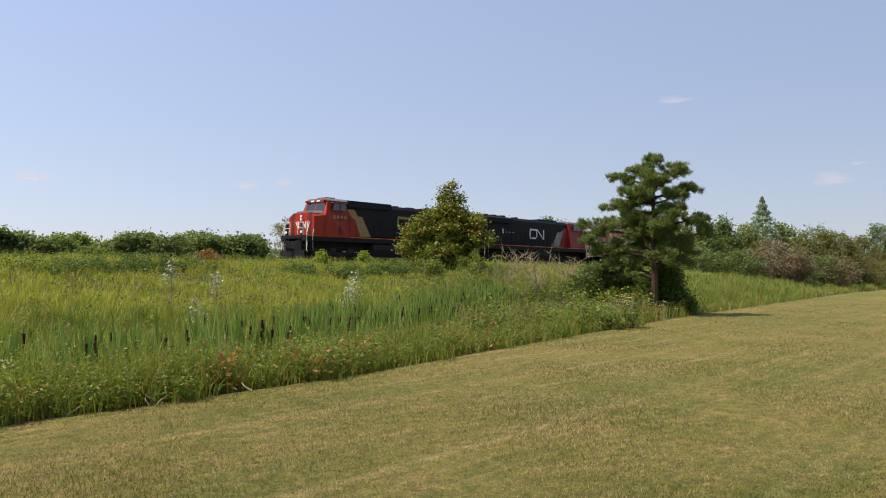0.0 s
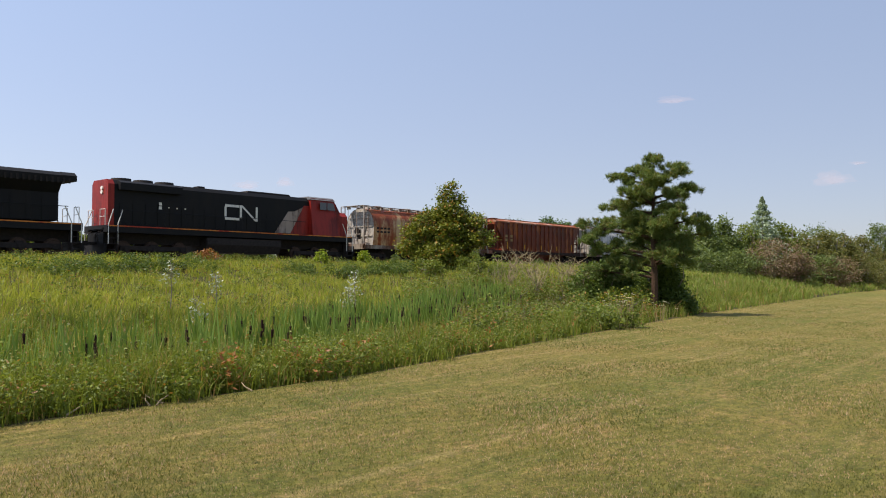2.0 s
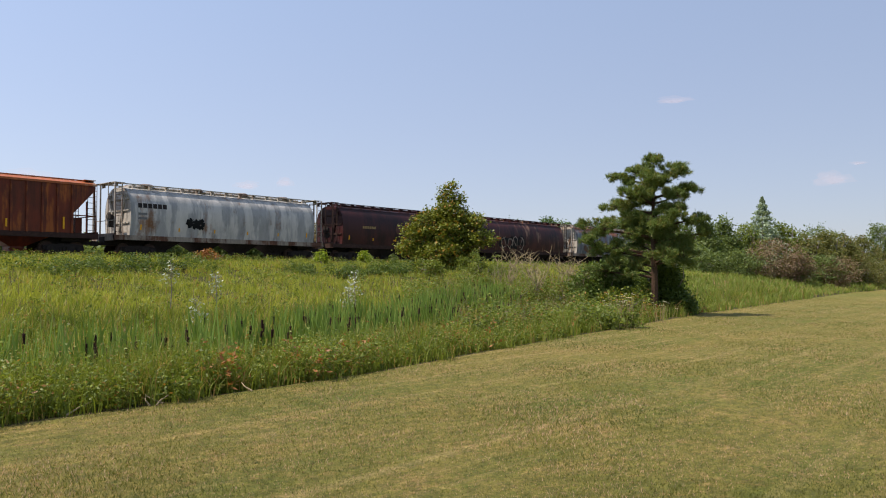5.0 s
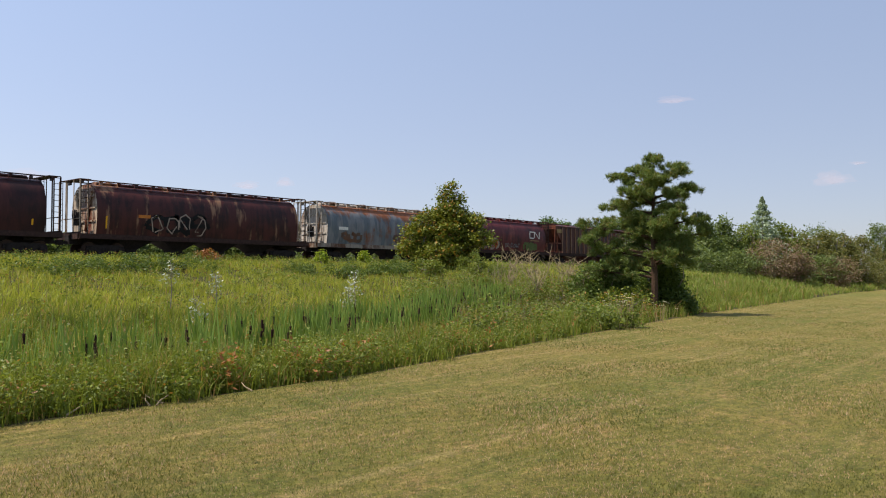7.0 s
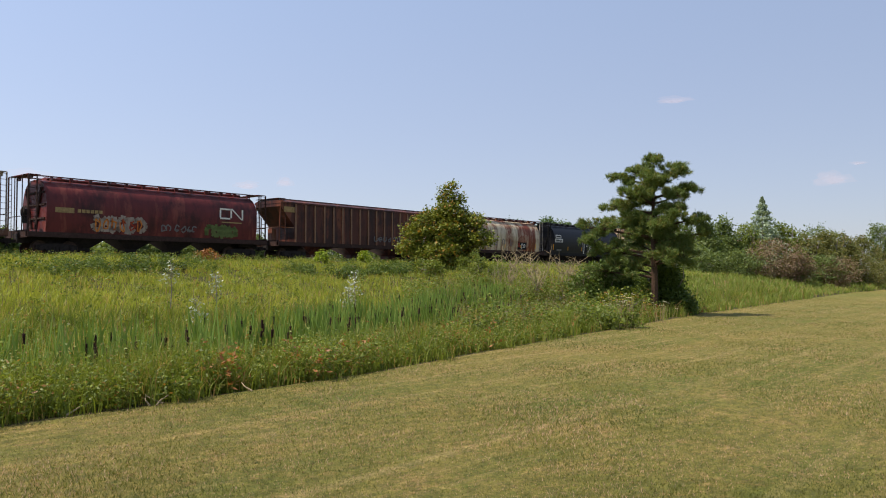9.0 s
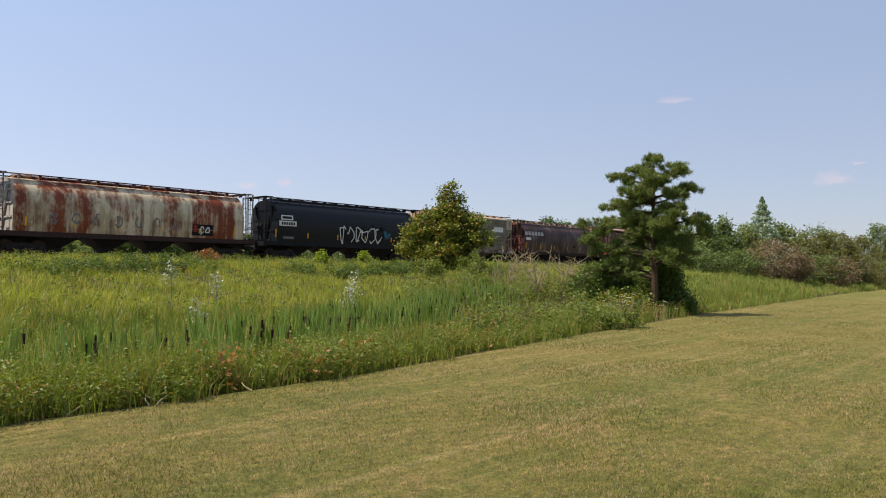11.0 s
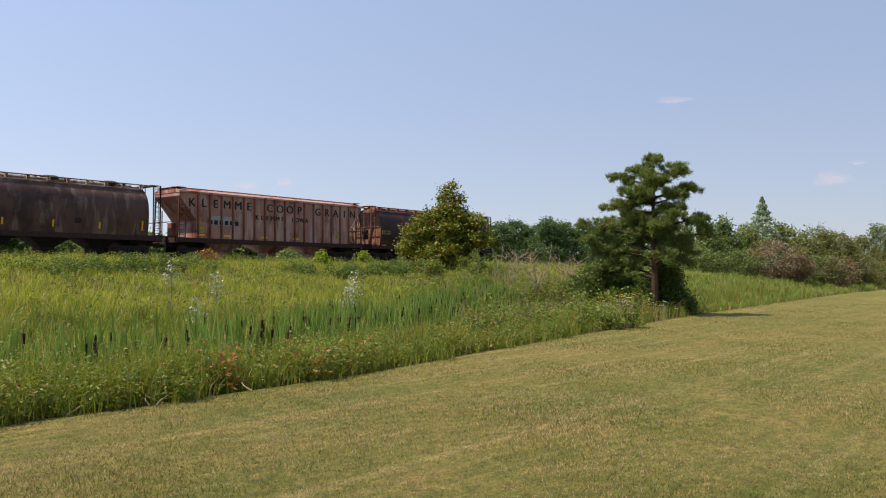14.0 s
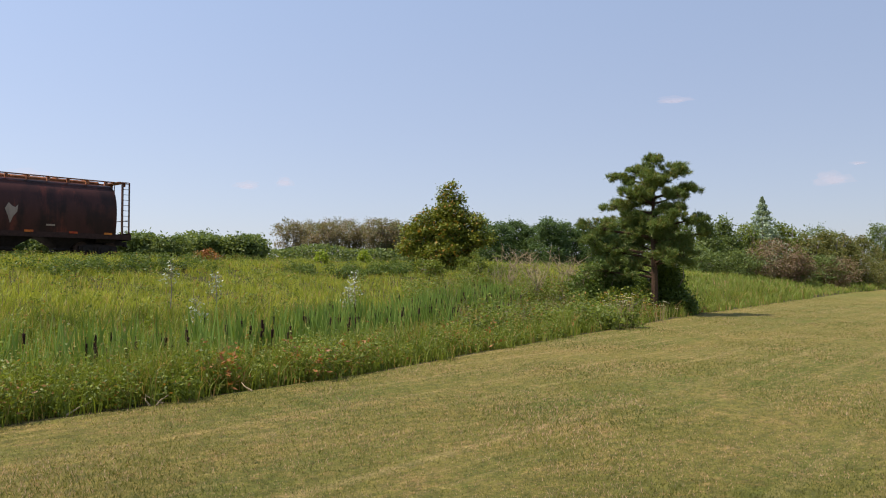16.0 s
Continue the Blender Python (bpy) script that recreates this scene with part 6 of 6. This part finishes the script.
def silver_sapling(x, y, h):
    z = float(ground_z(x, y))
    root = tagged(new("silvery_sapling"), "slender sapling with pale silvery leaves in the grass", "sapling", "silvery saplings")
    root.location = (x, y, z - 0.05)
    bm = bmesh.new()
    tube(bm, [(0, 0, 0), (0.05, 0, h * 0.5), (0.02, 0.05, h)], 0.02, 0.005, 5)
    part("stem", bm, M_GREYBARK, root)
    bm = bmesh.new()
    for k in range(9):
        a, f = RNG.uniform(0, 6.28), RNG.uniform(0.45, 0.95)
        rod(bm, (0.03, 0, h * f), (0.03 + 0.3 * math.cos(a) * (1.2 - f), 0.3 * math.sin(a) * (1.2 - f), h * f + 0.2), 0.006, 0.003, 4)
    tagged(part("twigwork", bm, M_GREYBARK, root), kind="stuff")
    n = 70
    u = RNG.uniform(0.6, 1.02, n)
    a = RNG.uniform(0, 6.28, n)
    r = 0.45 * (1.25 - u) * RNG.uniform(0.2, 1.2, n) + 0.02
    V, T = leaves_at(np.column_stack([r * np.cos(a), r * np.sin(a), h * u]), 0.05, 0.4, 1.8)
    part_of("leaves", raw_mesh("leaves", V, T, M_SILVER), root)


def flower_clump(x, y, h, material, n, label, spread=0.5):
    z = float(ground_z(x, y))
    root = tagged(new("flowering_weed"), label, "flowers")
    root.location = (x, y, z)
    stems, heads = bmesh.new(), bmesh.new()
    for k in range(n):
        ox, oy = RNG.normal(0, spread, 2)
        hh = h * RNG.uniform(0.7, 1.1)
        rod(stems, (ox * 0.6, oy * 0.6, 0), (ox, oy, hh), 0.008, 0.005, 4)
        for j in range(5):
            a = j * 1.257
            c = Vector((ox, oy, hh))
            t = c + Vector((0.06 * math.cos(a), 0.06 * math.sin(a), 0.015))
            s = Vector((-math.sin(a), math.cos(a), 0)) * 0.028
            m = (c + t) / 2
            heads.faces.new([heads.verts.new(v) for v in (c, m + s, t, m - s)])
    tagged(part("stalk_bunch", stems, M_STEM, root), kind="stuff")
    tagged(part("flower_bunch", heads, material, root), kind="stuff")


def make_trees():
    make_pine(29.2, 13.7)
    # dark shrubs round the pine's foot
    for x, y, blobs in ((29.1, 15.6, [(0, 0, 0.9, 1.1, 1.0, 0.9), (-0.3, 0.7, 1.5, 0.9, 0.9, 0.8), (0.3, -0.3, 1.9, 0.7, 0.7, 0.6), (0.1, 0.5, 2.2, 0.8, 0.7, 0.5)]),
                        (30.6, 13.7, [(0, 0, 0.7, 0.6, 0.65, 0.7), (0.1, 0.2, 1.5, 0.5, 0.55, 0.6), (0.3, -0.4, 0.5, 0.5, 0.5, 0.5), (0, 0.1, 2.1, 0.35, 0.35, 0.4)]),
                        (31.9, 14.9, [(0, 0, 0.9, 1.2, 1.2, 0.9), (0.2, 0.1, 1.5, 0.8, 0.8, 0.6)])):
        broadleaf("shrub", x, y, blobs, 380, 40, 0.16, 0.075, M_DARKWEED, "dark green shrub at the foot of the pine", "shrub", 0.05, stems=4, group="shrubs by the pine")
    # turning tree before the track
    broadleaf("turning_tree", 40.0, 33.6, [(0.25, -0.3, 4.75, 0.72, 0.72, 1.0), (0.2, -0.2, 3.9, 1.0, 1.0, 0.5), (-0.8, 0.9, 3.55, 0.9, 0.9, 0.5), (0.9, -1.1, 3.2, 1.2, 1.2, 0.5), (-1.0, 1.3, 2.6, 1.2, 1.2, 0.5),
                                              (0, 0, 2.5, 1.5, 1.5, 0.9), (1.2, -1.6, 2.1, 1.3, 1.3, 0.6), (-1.3, 1.7, 1.7, 1.2, 1.2, 0.6), (0, 0, 1.1, 2.2, 2.2, 0.9)],
              480, 44, 0.22, 0.12, M_TURNING, "bushy small tree turning yellow and orange on the bank", "tree", 0.13)
    # small bushes on the crest
    for bear, d, h, mat_, lab in ((56.9, 48.5, 0.5, M_RUSTLEAF, "rust-red small shrub on the bank's crest"), (49.0, 53.5, 0.62, M_LIME, "yellow-green young shrub on the bank's crest"),
                                  (45.9, 57.0, 0.75, M_LIME, "yellow-green young shrub on the bank's crest")):
        x, y = place(bear, d)
        broadleaf("crest_shrub", x, y, [(0, 0, h * 0.75, 0.95 if mat_ is M_RUSTLEAF else 0.34, 0.5, h * 0.6), (0, 0, h * 1.2, 0.2, 0.2, h * 0.5)], 46, 22, 0.13, 0.09, mat_, lab, "shrub", 0.03, stems=3, group="shrubs on the crest")
    # shrubs between ditch and pine
    for bear, d, h, w, mat_ in ((38.4, 40, 1.3, 1.5, M_WEED), (34.8, 38, 1.5, 2.0, M_FRESH), (33.0, 33, 1.2, 2.2, M_WEED), (35.8, 36, 1.2, 2.4, M_OLIVE), (38.0, 37, 1.2, 2.4, M_OLIVE), (31.2, 31.5, 1.5, 2.4, M_OLIVE), (32.0, 29, 1.1, 1.8, M_FRESH), (30.2, 26.0, 1.0, 1.6, M_WEED), (27.9, 31, 1.7, 2.2, M_WEED), (36.8, 47, 1.8, 2.4, M_FRESH), (31.0, 37, 2.0, 2.2, M_WEED), (29.6, 35, 2.4, 2.2, M_DARKWEED), (41.0, 47, 1.3, 1.6, M_WEED), (28.8, 24.2, 0.9, 1.3, M_FRESH)):
        x, y = place(bear, d)
        spots = [(RNG.normal(0, w * 0.32), RNG.normal(0, w * 0.32), RNG.uniform(0.45, 1.0) * h) for _ in range(9)]
        broadleaf("shrub", x, y, [(a, b, c * 0.5, w * 0.17, w * 0.17, c * 0.5) for a, b, c in spots], 120, 30, 0.15, 0.07, mat_, "uneven green shrub on the slope by the pine", "shrub", 0.04, stems=4, group="shrubs on the slope")
    for bear, d, h, w in ((33.3, 38.0, 2.9, 2.2), (31.3, 37.0, 3.0, 1.8), (35.4, 40.0, 2.7, 2.4), (29.4, 33.0, 2.5, 1.3)):
        x, y = place(bear, d)
        dead_shrub(x, y, h, w, "bare bleached dead shrub on the slope")
    for bear, d, h in ((59.3, 25.5, 2.0), (46.6, 26.0, 2.15), (56.3, 24.5, 1.75), (57.6, 20.0, 1.55), (47.0, 24.6, 1.7)):
        x, y = place(bear, d)
        silver_sapling(x, y, h * 0.93)
    for bear, d, h, n in ((27.6, 25.5, 1.05, 9), (27.0, 26.5, 1.1, 6)):
        x, y = place(bear, d)
        flower_clump(x, y, h, M_YELLOW, n, "tall yellow-flowering weeds by the lawn")
    for bear, d, h, n in ((27.1, 24.4, 0.95, 22), (24.7, 27.2, 0.7, 9)):
        x, y = place(bear, d)
        flower_clump(x, y, h, M_WHITEFLOWER, n, "cream-flowering weeds by the lawn", 0.3)
    # the wood beyond the lawn's far end: bearing, distance, height, width, kind
    right = [(25.6, 84, 6.0, 5.2, M_WOODLEAF, "green"), (23.4, 78, 5.4, 4.4, M_WOODLEAF, "green"), (21.5, 76, 5.0, 3.0, M_WOODLEAF, "green"), (20.4, 80, 5.9, 2.4, M_WOODLEAF, "green"), (19.0, 82, 5.0, 4.6, M_FRESH, "light green"),
             (16.6, 86, 5.6, 3.6, M_FRESH, "light green"), (15.4, 90, 4.7, 4.6, M_OLIVE, "olive"), (14.1, 94, 5.4, 4.4, M_OLIVE, "olive"), (13.2, 98, 5.4, 5.0, M_OLIVE, "olive"),
             (12.0, 106, 5.4, 5.6, M_OLIVE, "olive"), (11.0, 116, 8.0, 4.4, M_WOODLEAF, "green"), (10.0, 118, 6.4, 6.5, M_OLIVE, "olive"), (8.4, 140, 8.0, 8, M_WOODLEAF, "green"), (6.4, 175, 9.0, 10, M_WOODLEAF, "green"),
             (17.8, 95, 5.6, 6.0, M_WOODLEAF, "green"), (14.5, 112, 6.4, 8.0, M_WOODLEAF, "green")]
    for bear, d, h, w, mat_, word in right:
        x, y = place(bear, d)
        k = RNG.uniform(0.85, 1.15)
        broadleaf("wood_tree", x, y, [(0, 0, h * 0.36, w / 2, w / 2, h * 0.36), (0.3, 0.2, h * 0.66, w / 2.7 * k, w / 2.7 * k, h * 0.26), (-0.2, 0.3, h * 0.86, w / 5, w / 5, h * 0.14)],
                  170, 30, 0.3, 0.15, mat_, word + " bushy tree at the lawn's far end", "tree", 0.12, stems=2, group="trees beyond the lawn")
    x, y = place(18.0, 84)
    make_spruce(x, y, 7.8, 10.0, "blue-green pointed spruce among the bushes")
    for bear, d, h, w in ((17.3, 77, 3.9, 5.2), (13.6, 86, 3.0, 4.4), (16.0, 78, 2.8, 3.2)):
        x, y = place(bear, d)
        broadleaf("brown_shrub", x, y, [(0, 0, h * 0.48, w / 2, w / 2, h * 0.5)], 150, 30, 0.25, 0.1, M_BROWN, "brownish half-dry shrub before the trees", "shrub", 0.06, bark=M_DEADWOOD, stems=5, group="brown shrubs")
    for bear, d, h, w in ((11.8, 100, 3.0, 5.5), (10.4, 112, 3.6, 6.0), (16.2, 80, 2.4, 3.6), (19.5, 75, 2.6, 4.2), (21.8, 72, 2.6, 4.0), (14.3, 86, 3.2, 4.4)):
        x, y = place(bear, d)
        broadleaf("shrub", x, y, [(0, 0, h * 0.45, w / 2, w / 2, h * 0.5)], 130, 32, 0.25, 0.12, M_OLIVE if bear < 14 else M_WOODLEAF, "green rounded shrub before the trees", "shrub", 0.05, stems=4, group="shrubs beyond the lawn")
    # woods behind the railway
    back = []
    for i in range(21):
        b = 70.6 - i * 0.82
        back.append((b, 88 + 6 * math.sin(i * 2.1), 5.0 + 0.8 * math.sin(i * 1.3) + 0.4 * math.sin(i * 3.7) + (0.5 if i > 13 else 0) - (3.0 if i < 1 else 0.7), 3.8 + 0.9 * math.sin(i * 1.9), M_WOODLEAF if i % 3 else M_FRESH, "mid-green roadside tree behind the railway"))
    for i in range(8):
        back.append((51.2 - i * 1.05, 118 + 4 * math.sin(i * 1.7), 9.1 + 0.35 * math.sin(i * 2.3), 5.2, M_LOCUST, "pale thin-crowned tree behind the railway"))
    for i in range(14):
        back.append((43.6 - i * 1.25, 132 + 5 * math.sin(i * 1.9), 10.0 + 0.35 * math.sin(i * 2.9), 7.0, M_DARKWOOD, "dark green tree behind the railway"))
    for b, d, h, w, mat_, lab in back:
        x, y = place(b, d)
        thin = mat_ is M_LOCUST
        h -= float(ground_z(x, y)) - 0.9
        blobs = [(0, 0, h * (0.72 if thin else 0.4), w / 2, w / 2, h * (0.26 if thin else 0.4)), (1.0, 0.4, h * 0.7, w / 3, w / 3, h * 0.27), (-1.1, -0.3, h * 0.76, w / 3.5, w / 3.5, h * 0.2)]
        if thin:
            blobs.append((0, 0, h * 0.3, w / 2.6, w / 2.6, h * 0.3))
        broadleaf("far_tree", x, y, blobs, 150 if thin else 210, 44, 0.36, 0.14 if thin else 0.2, mat_, lab, "tree", 0.13, stems=3 if thin else 2, group="trees behind the railway")


def make_undergrowth():
    """Bushes that fill the foot of the woods behind the railway."""
    n = 60000
    x = RNG.uniform(12, 190, n)
    p = np.column_stack([x, 78 + RNG.uniform(0, 9, n) + 4 * np.sin(x * 0.13)])
    top = 3.3 + 1.7 * wave(p, 0.22, 3)
    c = np.column_stack([p, ground_z(p[:, 0], p[:, 1]) + top * RNG.random(n) ** 0.6])
    V, T = leaves_at(c, 0.3, 0.4)
    stuff("undergrowth", raw_mesh("undergrowth", V, T, M_WOODLEAF), "green bushy undergrowth behind the railway", "bushes")


def make_debris():
    """Bleached sticks at the lawn's edge."""
    for x, y, turn, size in ((5.05, 8.93, 70, 0.3), (5.25, 8.98, 130, 0.22), (4.1, 9.05, 20, 0.4), (6.6, 9.0, 100, 0.2), (5.12, 8.9, 10, 0.18)):
        bm = bmesh.new()
        tube(bm, [(0, 0, 0), (size * 0.5, 0.03, 0.05), (size, 0, 0.1)], 0.012, 0.006, 5)
        ob = tagged(new("fallen_stick", shared("fallen_stick", bm, M_DEADWOOD)), "bleached dry stick lying at the lawn's edge", "stick", "sticks at the lawn's edge")
        ob.matrix_basis = pose(x, y, 0.01, 0, 0, turn)


make_trees()
make_debris()
make_undergrowth()
make_cattails()
make_lawn_blades()
make_rough()


# ---------------- far clouds ----------------
def make_clouds():
    """Faint wisps far off, thin sheets one behind the other."""
    m = Nodes("thin_cloud")
    clear, glow, mx = m.add("ShaderNodeBsdfTransparent"), m.add("ShaderNodeEmission"), m.add("ShaderNodeMixShader")
    glow.inputs[0].default_value = (0.86, 0.78, 0.86, 1)
    glow.inputs[1].default_value = 0.72
    mx.inputs[0].default_value = 0.11
    m.link(clear.outputs[0], mx.inputs[1])
    m.link(glow.outputs[0], mx.inputs[2])
    m.link(mx.outputs[0], m.t.nodes["Material Output"].inputs[0])
    for bear, up, w, h in ((23.6, 12.1, 100, 22), (13.7, 6.2, 95, 42), (12.2, 7.2, 40, 10), (54.2, 6.3, 70, 26), (51.6, 6.6, 50, 30), (68.0, 6.3, 110, 40)):
        d = 2300.0
        root = tagged(new("backdrop_cloud"), "faint pale pinkish cloud wisp in the sky", "backdrop", kind="structure")
        c = Vector((d * math.cos(radians(bear)), d * math.sin(radians(bear)), 1.6 + d * math.tan(radians(up))))
        root.matrix_basis = Matrix.Translation(c) @ pose(0, 0, 0, 0, 0, bear)
        for k in range(4):
            bm = bmesh.new()
            f = 1.0 - 0.2 * k
            ox, oz = RNG.normal(0, 0.08, 2)
            ring = []
            turn = RNG.uniform(0, 6.28)
            for j in range(40):
                a = j * 2 * math.pi / 40
                r = f * (1 + 0.16 * math.sin(3 * a + turn) + 0.1 * math.sin(7 * a + 2 * turn) + 0.06 * math.sin(13 * a))
                ring.append(bm.verts.new((k * 6.0, w / 2 * (r * math.cos(a) + ox), h / 2 * (r * math.sin(a) * (0.7 if math.sin(a) < 0 else 1.1) + oz))))
            bm.faces.new(ring)
            part("wisp", bm, m.mat, root)


make_clouds()


# ---------------- what moves ----------------
def motions():
    for car, s in VEHICLES:
        walk(car, [(t, pose(train_x(s, t), TRACK_Y, RAIL_Z)) for t in (0, 1, 2, 4, 6, 8, 10, 12, 14, 15, 16)])
    # wheels roll: under 80 degrees from row to row
    steps = [k / FPS for k in range(16 * FPS + 1)]
    way = [train_x(0.0, t) for t in steps]
    for wheel, px, r in WHEELS:
        walk(wheel, [(t, pose(px, 0, r, 0, math.degrees(d / r), 0)) for t, d in zip(steps, way)])


motions()
